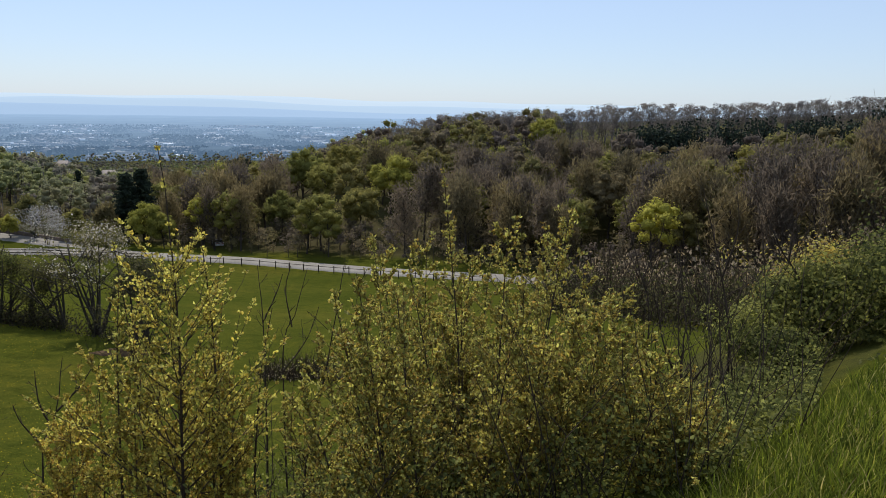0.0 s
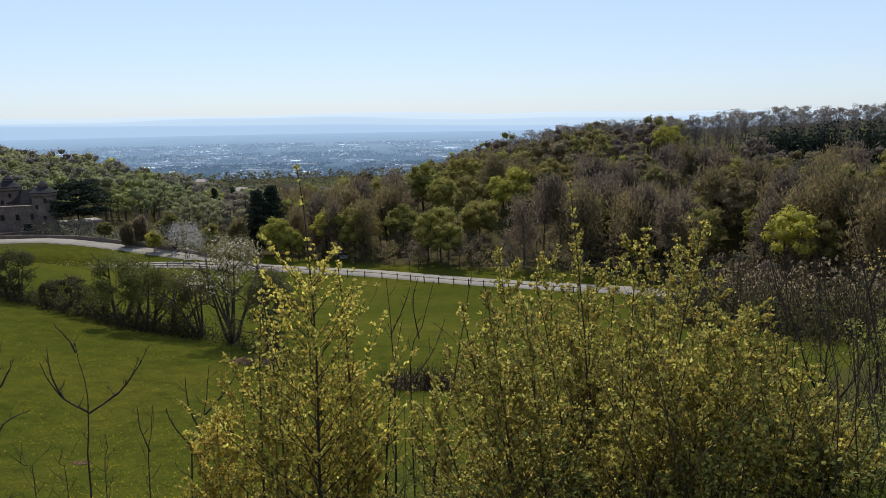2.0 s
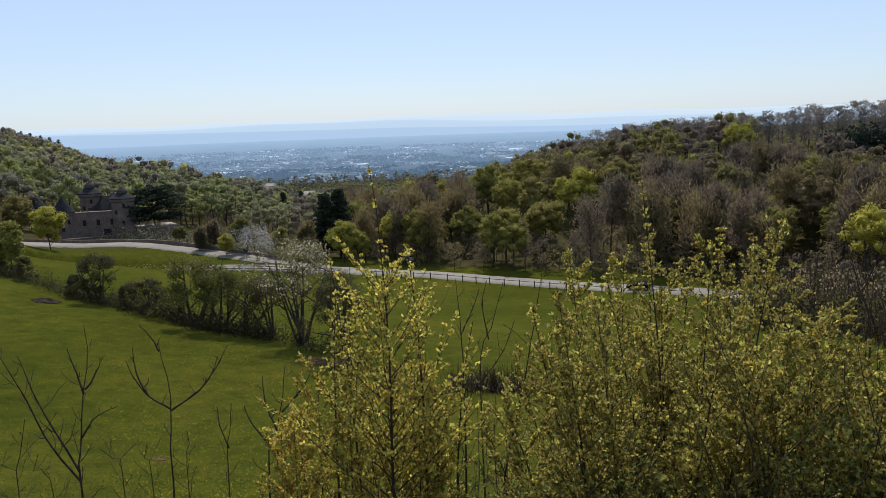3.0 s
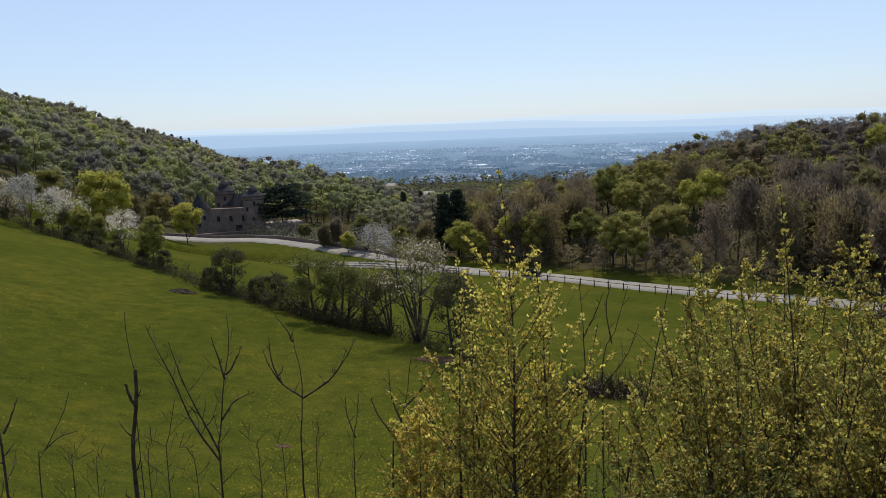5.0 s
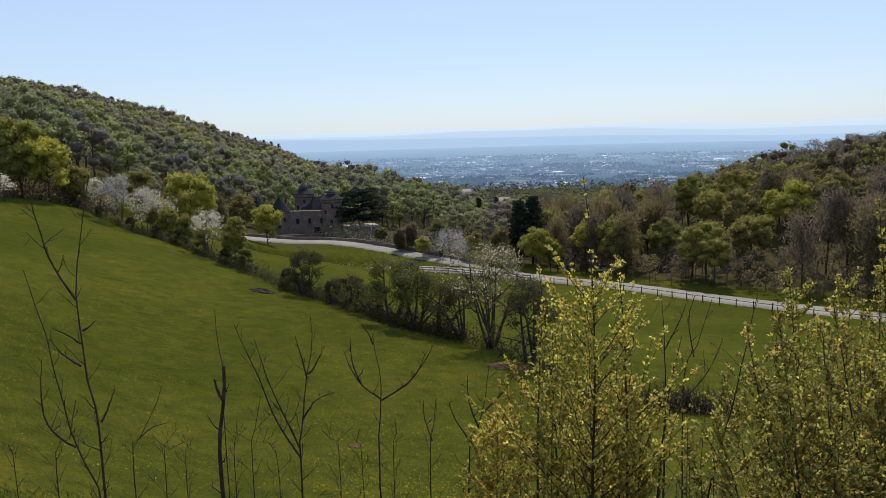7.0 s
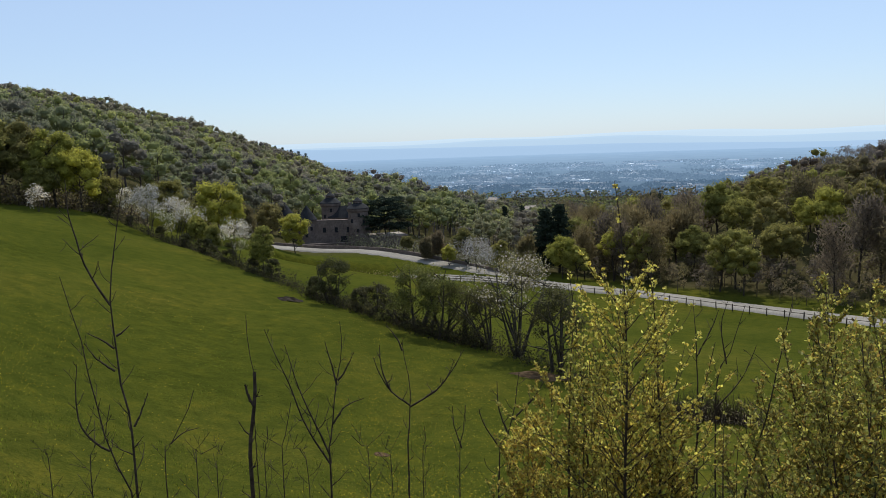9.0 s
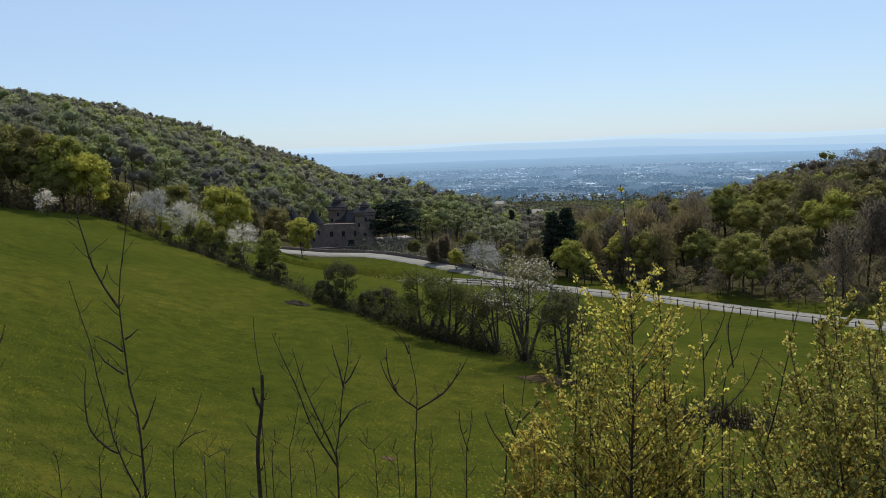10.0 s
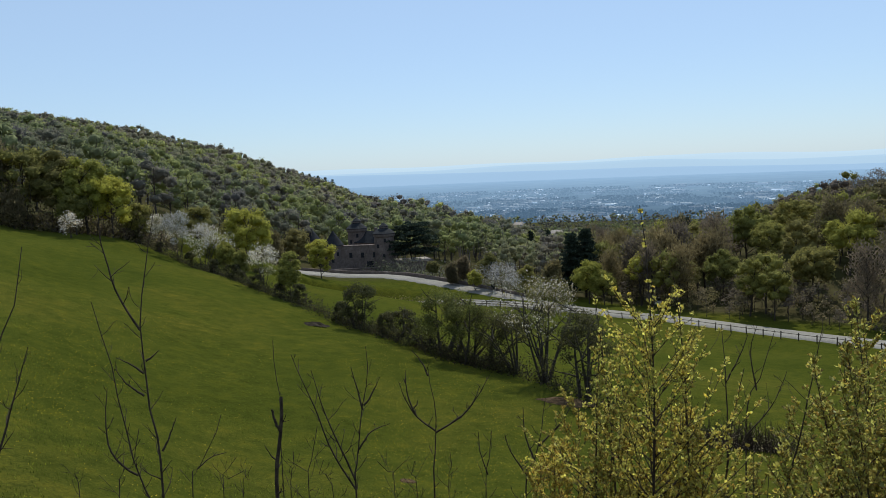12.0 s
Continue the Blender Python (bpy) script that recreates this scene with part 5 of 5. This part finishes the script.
leafy_sapling(14.2, 4.8, [(14.2, -27), (13.6, -20), (12.6, -15)], 0.013, 12, 0.45, 3, 44, "leafy young sapling with yellow-green leaves on the bank")


def build_thicket():
    """The dense many-stemmed bush in the middle of the bank."""
    tops = [(5.2, -9.9), (4.6, -11), (6.4, -12.6), (8.0, -14.6), (9.3, -17.5), (2.6, -11.6), (1.2, -10.4), (-0.6, -9.3), (0.1, -4.9), (-2.2, -11), (-3.6, -10.4), (-4.8, -8.9), (-6.4, -11.2), (-7.6, -10), (-9.3, -7.8),
            (-8.6, -9.4), (-10.6, -11.6), (-12, -14.2), (-13.6, -16.8), (-15, -20), (3.4, -14), (-1.4, -13.4), (-5.6, -13.8), (-10.2, -15.4), (7.0, -17.4), (-12.6, -19), (10.6, -20.5), (0.6, -16), (-3.4, -17), (-7.8, -17.6), (4.6, -19), (12.0, -22), (-16.4, -23), (-2.0, -20), (2.0, -20.5), (-9.5, -21), (-13, -13.6), (-14.6, -15.6), (-16.3, -17.6), (-17.9, -19.4), (-19.4, -20.6), (-18.6, -22)]
    edge_a, edge_e = (-20, -15, -10, -5, 1, 5, 8, 12), (-21, -18, -11.5, -10.5, -11, -11.5, -15, -22)
    for k in range(6):
        a = -12 + k * 3.6 + rng.normal() * 0.5
        tops.append((a, float(np.interp(a, edge_a, edge_e)) - rng.uniform(2.5, 7.5)))
    stems, fine, mains = [], [], []
    for k, (a, el) in enumerate(tops):
        d = 5.0 + 0.9 * math.sin(k * 2.1) + (0.5 if el > -12 else -0.2)
        base = (a * 0.55 - 0.8 if a > -11 else a * 0.9) + rng.normal() * 0.8
        mid = (a + base) / 2 + rng.normal() * 0.4
        st = smooth_path(climb(base, d, (mid, (el - 30) / 2 - 2), (a, el)), 12)
        thin = el > -6
        pa, fi = sprout(st, 0.009 if a > -11 else 0.006, 0.002, 0.2, 0.98, 16 if thin else 24, 0.26 if thin else 0.52, 2 if thin else 4, rng, 1.15, 0.1, 0.3)
        mains.append(pa[0])
        stems += pa[1:]
        fine += fi + [st[8:]]
    pts, ax = leaf_spots(fine, 160, rng, 0.1, 0.022)
    return plant("dense_shrub", "dense many-stemmed shrub in young yellow-green leaf", "shrub", mains + stems, fine, (pts, ax), 0.0235, (0.0, 0.9), main=len(mains))


build_thicket()


def bare(az, d, lines, r0, label, twigs=7, reach=0.4, name="bare_sapling", since=None, blunt=0.0, side=0.3):
    """A leafless sapling: main stem and forks given as bearing, elevation lines, the first from the ground."""
    paths, fine, mains = [], [], []
    for k, line in enumerate(lines):
        o = since if since is not None else (STAND if az > 25 else Vector((0, 0, 0)))
        pts = climb(az, d, *line, since=o) if k == 0 else np.array([tuple(polar(a, d, d * math.tan(radians(e))) + o) for a, e in line])
        st = smooth_path(pts, 22 if k == 0 else 12)
        r = r0 * 0.88 if k == 0 else r0 * 0.5
        length = float(np.linalg.norm(np.diff(st, axis=0), axis=1).sum())
        count = int(twigs * 1.5) if k == 0 else max(1, int(length * 9))
        far = reach if k == 0 else min(reach * 0.8, length * 0.3)
        pa, fi = sprout(st, r, max(0.0022, r * blunt), side if k == 0 else 0.15, 0.97, count, far, 2, rng, 0.9, 0.15, 0.5)
        fine += fi
        mains.append(pa[0])
        paths += pa[1:]
    return plant(name, label, "sapling", mains + paths, fine, main=len(mains), group="leafless saplings on the bank")


bare(52.4, 6.0, [[(52.5, -20.8), (52.4, -18.3), (52.9, -15.4), (53.0, -12.5), (53.0, -9.4), (52.4, -6.0), (51.6, -2.3)], [(53.1, -10.4), (53.8, -9.0), (54.5, -7.4), (54.8, -5.8), (55.1, -4.1), (55.1, -1.9)],
                 [(52.4, -30), (52.9, -22.6), (54.0, -20.2), (54.4, -17.6), (54.9, -14.5), (55.2, -11.8), (55.6, -10.3), (56.0, -8.2)], [(52.3, -18.6), (51.8, -17.8), (51.2, -16.5)], [(53.2, -14.8), (54.2, -13.9), (54.9, -12.8)],
                 [(53.1, -13.3), (53.9, -12.6), (54.7, -12.1)], [(54.0, -19.9), (54.8, -19.3), (55.6, -18.1), (55.8, -16.2), (55.5, -14.0)], [(52.9, -12.5), (52.5, -12.3), (52.0, -11.9)]], 0.018, "tall leafless sapling with dark forking stems on the bank", 15, 0.26)
bare(50.6, 6.0, [[(50.5, -21.5), (50.0, -20.1), (49.3, -19.0), (48.7, -18.1), (48.2, -16.8)], [(50.0, -20.1), (49.1, -19.5), (48.0, -19.3)]], 0.011, "small leafless sapling on the bank", 5, 0.2)
bare(44.8, 5.9, [[(44.6, -22.4), (44.4, -20.5), (44.1, -18.4), (43.9, -16.0)], [(44.1, -18.3), (44.4, -17.7), (44.6, -16.8)]], 0.026, "broken dead stem with a few side twigs", 6, 0.28, "dead_stem", blunt=0.55)
bare(44.2, 5.95, [[(44.1, -19), (43.9, -16.1), (44.2, -14.3), (44.2, -12.0)]], 0.007, "thin pale whip beside the broken stem", 4, 0.12)
bare(38.9, 6.2, [[(38.8, -22.9), (38.8, -22.0), (38.4, -19.7), (38.0, -17.3), (37.5, -15.1), (37.5, -12.9)], [(38.8, -22.8), (39.4, -21.9), (40.6, -19.7), (41.3, -17.5), (42.1, -15.5), (43.0, -13.1)], [(38.8, -22.2), (40.2, -18.9), (40.9, -17.1), (41.6, -14.3)],
                 [(37.9, -17.1), (37.4, -16.6), (36.6, -15.2)], [(38.5, -20.3), (37.5, -19.0), (36.0, -18.5)], [(38.0, -17.4), (38.3, -16.0), (38.7, -14.3)]], 0.018, "leafless forked sapling on the bank", 10, 0.28)
bare(33.0, 6.3, [[(32.9, -23.4), (32.8, -21.4), (32.6, -19.2), (32.6, -17.3), (32.9, -15.9), (33.0, -14.6)], [(32.6, -19.2), (34.0, -18.1), (34.9, -16.6), (35.2, -15.6)], [(34.0, -18.1), (34.6, -16.6), (34.7, -14.8)], [(32.6, -19.3), (30.7, -18.3), (29.5, -17.1), (28.4, -15.4)],
                 [(31.4, -18.7), (30.0, -17.7), (29.1, -16.1)], [(33.0, -15.3), (33.5, -14.2), (34.1, -13.5)]], 0.017, "leafless sapling with a three-way fork", 5, 0.16)
bare(26.1, 5.6, [[(26.0, -23.5), (25.3, -21.6), (24.7, -19.3), (24.3, -17.1)], [(25.2, -21.5), (25.9, -19.6), (26.0, -17.7)], [(24.9, -20.4), (23.3, -18.9), (22.4, -17.6)], [(25.6, -22.7), (27.0, -20.8), (27.4, -19.6)]], 0.015, "leafless sapling on the bank", 6, 0.25)
bare(29.1, 6.0, [[(29.0, -23.5), (28.7, -21.5), (28.4, -19.3)], [(28.8, -22.3), (29.3, -20.8), (29.4, -19.4)]], 0.011, "small leafless sapling on the bank", 9, 0.26, side=0.35)
for line in ([(31.8, -23.4), (31.5, -21.8), (31.6, -20.7)], [(43.6, -22.5), (43.3, -21.4), (43.3, -19.8)], [(42.3, -22.7), (42.0, -20.7), (41.4, -18.3)], [(35.9, -23.3), (36.2, -22.0), (37.1, -21.0)], [(55.3, -20.8), (54.5, -19.9), (54.1, -18.4), (53.7, -16.9)],
             [(57.8, -20.5), (58.0, -19.8), (57.8, -19.4)], [(48.4, -22.1), (48.0, -21.1), (46.9, -20.7)], [(40.5, -23.1), (41.5, -21.9), (41.1, -20.6)], [(22.2, -23.5), (21.7, -21.9), (21.9, -20.4)], [(47.0, -22.3), (46.4, -21.6), (46.6, -20.9)], [(34.2, -23.6), (34.6, -22.3), (34.3, -21.2)]):
    bare(line[0][0], 5.8 + 0.5 * math.sin(line[0][0]), [line], 0.0075, "low leafless whip on the bank", 13, 0.3, side=0.4)
bare(62.2, 5.4, [[(62.6, -16), (61.6, -10.2), (60.6, -8.0), (59.8, -4.2)], [(62.6, -18), (61.4, -14.6), (60.0, -10.6)]], 0.016, "leafless sapling on the bank", 6, 0.25)
bare(13.3, 6.4, [[(13.2, -21.1), (13.3, -15.5), (13.6, -11.9)], [(13.3, -16), (12.3, -14), (11.8, -12.6)]], 0.017, "dark leafless sapling among the shrubs", 6, 0.32)
bare(11.6, 6.4, [[(11.9, -18.8), (11.0, -15.6), (10.0, -12.2)], [(11.2, -16.4), (11.6, -13.8), (11.2, -12)], [(11.9, -19.5), (10.2, -17.4), (9.2, -15)]], 0.013, "dark leafless sapling among the shrubs", 6, 0.3)
bare(10.6, 5.2, [[(10.4, -26.6), (8.6, -18.9), (7.3, -12.0)]], 0.012, "dark leafless sapling among the shrubs", 8, 0.3)
bare(-17.9, 6.0, [[(-17.9, -22.4), (-17.8, -18.2), (-17.9, -14.2)], [(-17.8, -19.5), (-16.4, -16.6), (-15.8, -13.8)], [(-17.9, -20), (-19.6, -17.6), (-20.2, -15.6)]], 0.02, "dark leafless sapling above the verge", 7, 0.35)
bare(-20.8, 7.4, [[(-20.9, -15.9), (-19.6, -10.2), (-18.1, -5.0)], [(-20, -12), (-20.8, -8.6), (-20.6, -6)]], 0.018, "tall thin budding sapling above the verge", 12, 0.45)
bare(-25.2, 8.0, [[(-25.3, -12.3), (-23.6, -9.4), (-21.6, -5.2)], [(-24.2, -10.4), (-24.4, -7.6), (-25.2, -5.4)]], 0.018, "tall thin budding sapling above the verge", 12, 0.5)
bare(-15.2, 7.0, [[(-15.3, -14.9), (-14.3, -11.4), (-13.0, -7.0)], [(-14.6, -12.4), (-15.6, -9.6), (-15.9, -8)]], 0.014, "tall thin budding sapling above the verge", 10, 0.4)
for k in range(5):
    a = -10.8 - k * 1.7 + rng.normal() * 0.3
    bare(a, 6.8 + rng.uniform(-0.5, 0.7), [[(a - 0.4, -21), (a + rng.normal() * 0.6, -17), (a + rng.normal() * 1.4, -13.6 + rng.normal() * 1.2)]], 0.007, "dark upright leafless shoot", 4, 0.22, "bare_shoot")


def build_bush(az, d, top, spread, leaves, leaf, mat, tint, label, stems=6, clear=0.05):
    p = foot(az, d)
    tall = max(0.4, EYE + d * math.tan(radians(top)) - p.z) / 1.1
    arr = tree_arrays(rng, tall, spread, clear, leaves, leaf, 60, 18, 0.25, 5, stems)
    ob = tree_thing("bush", arr, np.repeat(rng.uniform(*tint, leaves), 4), label, "bush", "bushes above the verge", mat)
    return settle(ob, p)


build_bush(-28.6, 8.0, -9.0, 0.72, 10000, 0.038, M_DARKLEAF, (0.0, 0.7), "dark evergreen bush beside the verge")
build_bush(-25.6, 8.2, -10.0, 0.6, 7000, 0.038, M_DARKLEAF, (0.1, 0.9), "dark green bush beside the verge")
build_bush(-26.0, 9.0, -7.6, 0.66, 3800, 0.034, M_SHRUB, (0.0, 0.7), "bush in bronze and yellow young leaf")
build_bush(-24.6, 7.2, -14.8, 0.45, 5000, 0.036, M_DARKLEAF, (0.0, 0.6), "low dark bush at the foot of the verge")
build_bush(-23.2, 7.8, -12.5, 0.5, 4000, 0.034, M_DARKLEAF, (0.4, 1.0), "low bush in dull green leaf")
build_bush(-32.5, 8.0, -7.5, 0.9, 9000, 0.038, M_DARKLEAF, (0.0, 0.6), "dark evergreen bush beside the verge")


def understorey():
    """Brambles, nettles and low shoots on the steep bank."""
    n = 46000
    az = rng.uniform(-27, 27, n)
    d = rng.uniform(3.6, 7.4, n)
    a = np.radians(az)
    x, y = -d * np.sin(a), d * np.cos(a)
    s = (y - x - 1.9) / 1.414
    lump = 0.5 + 0.5 * np.sin(x * 5.1) * np.sin(y * 4.3 + 1)
    high = np.interp(az, (-27, -20, -12, 0, 12, 20, 27), (0.25, 0.35, 0.6, 0.9, 0.9, 1.0, 0.8))
    z = land(x, y) + rng.uniform(0, 1, n) ** 1.2 * high * (0.5 + 0.7 * lump)
    keep = s > 0.15
    pts = np.stack([x, y, z], -1)[keep]
    v, f = flakes(pts, 0.027, rng, 0.3, 0.7)
    ob = thing("bramble", (0, 0, 0), "low brambles and weeds on the steep bank", "undergrowth", kind="stuff")
    tagged(part("leaves", raw_mesh("leaves", v, f, M_DARKLEAF, tint=np.repeat(rng.uniform(0.1, 1, len(pts)), 4)), ob), kind="stuff")
    paths = []
    for q in pts[:420]:
        g = height(q[0], q[1])
        paths.append((bent((q[0], q[1], g - 0.05), (rng.normal() * 0.35, rng.normal() * 0.35, 1), rng.uniform(0.6, 1.5), 5, 0.12, rng), np.linspace(0.004, 0.0012, 5)))
    v, f = tubes(paths, 4)
    tagged(part("canes", raw_mesh("canes", v, f, M_TWIG, smooth=True), ob), kind="stuff")


understorey()


def grass_patch(name, x, y, tall, width, rg, label, tints=(0.0, 0.85)):
    """Bent tapering blades, three faces each, at places x, y."""
    n = len(x)
    z = land(x, y) - 0.02
    h = tall * rg.uniform(0.45, 1.25, n)
    a = rg.uniform(0, 2 * np.pi, n)
    u = np.stack([np.cos(a), np.sin(a), np.zeros(n)], -1)
    w = np.stack([-np.sin(a), np.cos(a), np.zeros(n)], -1)
    lean = rg.uniform(0.15, 0.8, n)
    base = np.stack([x, y, z], -1)
    rows = []
    for f in (0.0, 0.4, 0.75, 1.0):
        c = base + u * (h * lean * f * f)[:, None] + np.array([0, 0, 1.0]) * (h * f * (1 - 0.22 * lean * f))[:, None]
        t = (width * (1 - f) ** 0.7 + 0.0004) * 0.5
        rows += [c - w * t, c + w * t]
    v = np.stack(rows, 1).reshape(-1, 3)
    i = np.arange(n)[:, None] * 8
    f = np.concatenate([i + np.array([[k, k + 1, k + 3, k + 2]]) for k in (0, 2, 4)])
    me = raw_mesh(name, v, f, M_BLADE, tint=np.repeat(rg.uniform(*tints, n) ** 1.2, 8))
    return tagged(new(name, me), label, "grass", kind="stuff")


n = 90000
az, d = rng.uniform(-36, -6, n), rng.uniform(2.3, 12.5, n)
x, y = -d * np.sin(np.radians(az)), d * np.cos(np.radians(az))
s = (y - x - 1.9) / 1.414
tuft = np.sin(x * 7.3 + 1) * np.sin(y * 6.1) + np.sin(x * 3.1 - y * 2.7)
keep = (s < 0.12 + rng.normal(size=n) * 0.1) & (tuft + rng.normal(size=n) * 0.8 > -0.9)
grass_patch("verge_grass", x[keep], y[keep], 0.15, 0.0085, rng, "lush tufted green grass on the verge", (0.0, 1.0))

# sparse taller tufts and dandelions over the pasture
n = 52000
az, d = rng.uniform(24, 66, n), 22 + 60 * rng.uniform(0, 1, n) ** 1.6
x, y = -d * np.sin(np.radians(az)), d * np.cos(np.radians(az))
lump = np.sin(x * 0.9 + 2) * np.sin(y * 0.8) + np.sin(x * 0.33 - y * 0.41)
keep = lump + rng.normal(size=n) * 0.7 > 0.3
grass_patch("pasture_tufts", x[keep], y[keep], 0.11, 0.03, rng, "scattered grass tufts over the pasture", (0.0, 0.8))
n = 20000
az, d = rng.uniform(22, 66, n), 24 + 55 * rng.uniform(0, 1, n) ** 1.5
x, y = -d * np.sin(np.radians(az)), d * np.cos(np.radians(az))
lump = np.sin(x * 0.5 + 0.6) * np.sin(y * 0.43) + np.sin(x * 0.21 + y * 0.17)
keep = lump + rng.normal(size=n) * 0.5 > 0.35
x, y = x[keep], y[keep]
M_DANDELION = leafy("dandelion_yellow", ((0.0, (0.40, 0.31, 0.03)), (1.0, (0.55, 0.44, 0.04))), 0.2)
v, f = flakes(np.stack([x, y, land(x, y) + 0.1], -1), 0.05, rng, 0.9, 1.0)
tagged(new("dandelions", raw_mesh("dandelions", v, f, M_DANDELION, tint=0.5)), "yellow dandelion heads scattered over the pasture", "flowers", kind="stuff")


def soil_patch(az, d, rx, ry, label, tall=0.08, mat=M_SOIL):
    """A low heap of bare earth, uneven in outline."""
    p = foot(az, d)
    bm = bmesh.new()
    rings = [[bm.verts.new((0, 0, 0))]]
    for r in (0.25, 0.5, 0.75, 1.0):
        ring = []
        for k in range(28):
            a = 2 * math.pi * k / 28
            e = r * (1 + 0.3 * noise.noise(Vector((math.cos(a) * 1.7, math.sin(a) * 1.7, az))) + 0.3 * noise.noise(Vector((math.cos(a) * 6, math.sin(a) * 6, az + r))))
            ring.append(bm.verts.new((rx * e * math.cos(a), ry * e * math.sin(a), 0)))
        rings.append(ring)
    for k in range(28):
        bm.faces.new((rings[0][0], rings[1][k], rings[1][(k + 1) % 28]))
    for a, b in zip(rings[1:], rings[2:]):
        for k in range(28):
            bm.faces.new((a[k], b[k], b[(k + 1) % 28], a[(k + 1) % 28]))
    bm.transform(Matrix.Rotation(radians(az), 4, "Z"))
    for v in bm.verts:
        q = Vector((v.co.x / rx, v.co.y / ry)).length
        v.co.z = height(p.x + v.co.x, p.y + v.co.y) - p.z + tall * max(0, 1 - q) + (0.03 + 0.9 * tall * max(0, 1 - q)) * noise.noise(v.co * (4 / rx)) + (0.03 if q < 0.9 else -0.05)
    me = bpy.data.meshes.new("soil_patch")
    bmesh.ops.recalc_face_normals(bm, faces=bm.faces[:])
    bm.to_mesh(me)
    bm.free()
    me.materials.append(mat)
    ob = new("soil_patch", me)
    ob.location = p
    return tagged(ob, label, "soil", kind="structure")


soil_patch(38.4, 221, 9.0, 3.2, "gravel forecourt below the castle, sunlight put into its pale colour", 0.3, M_SUNLIT_GRAVEL)
soil_patch(22.6, 58, 3.4, 1.1, "bare reddish earth beside the hedge", 0.3)
soil_patch(41.2, 88, 1.7, 1.3, "dark molehill earth in the pasture", 0.35, M_DARKSOIL)
soil_patch(35.3, 37, 0.45, 0.4, "small reddish bare earth patch in the pasture", 0.07)


def motions():
    """The car's way along the road and into the lane."""
    way = [q for q in ROAD if math.degrees(math.atan2(-q[0], q[1])) < 20.4] + list(LANE[1:])
    way = np.array(way)
    run = np.concatenate([[0], np.cumsum(np.linalg.norm(np.diff(way, axis=0), axis=1))])
    bearing = np.degrees(np.arctan2(-way[:, 0], way[:, 1]))
    rows = []
    for t, az in ((0.0, -27.0), (1.5, -13.5), (3.0, -0.8), (4.5, 11.8), (5.0, 15.7), (5.5, 19.5), (6.0, 23.2), (6.5, 26.9), (7.2, 31.6), (8.0, 36.6), (8.8, 41.0), (10.0, 46.0), (12.0, 51.0)):
        s = float(np.interp(az, bearing, run))
        at, ahead, back = [np.array([np.interp(s + k, run, way[:, c]) for c in range(3)]) for k in (0, 2.0, -2.0)]
        d = ahead - back
        side = Vector((d[0], d[1], 0)).normalized().cross(Vector((0, 0, 1)))
        pitch = math.degrees(math.atan2(d[2], math.hypot(d[0], d[1])))
        rows.append((t, pose(at[0] - side.x * 1.2, at[1] - side.y * 1.2, at[2] + 0.1, 0, -pitch, math.degrees(math.atan2(d[1], d[0])))))
    walk(car, rows)


motions()
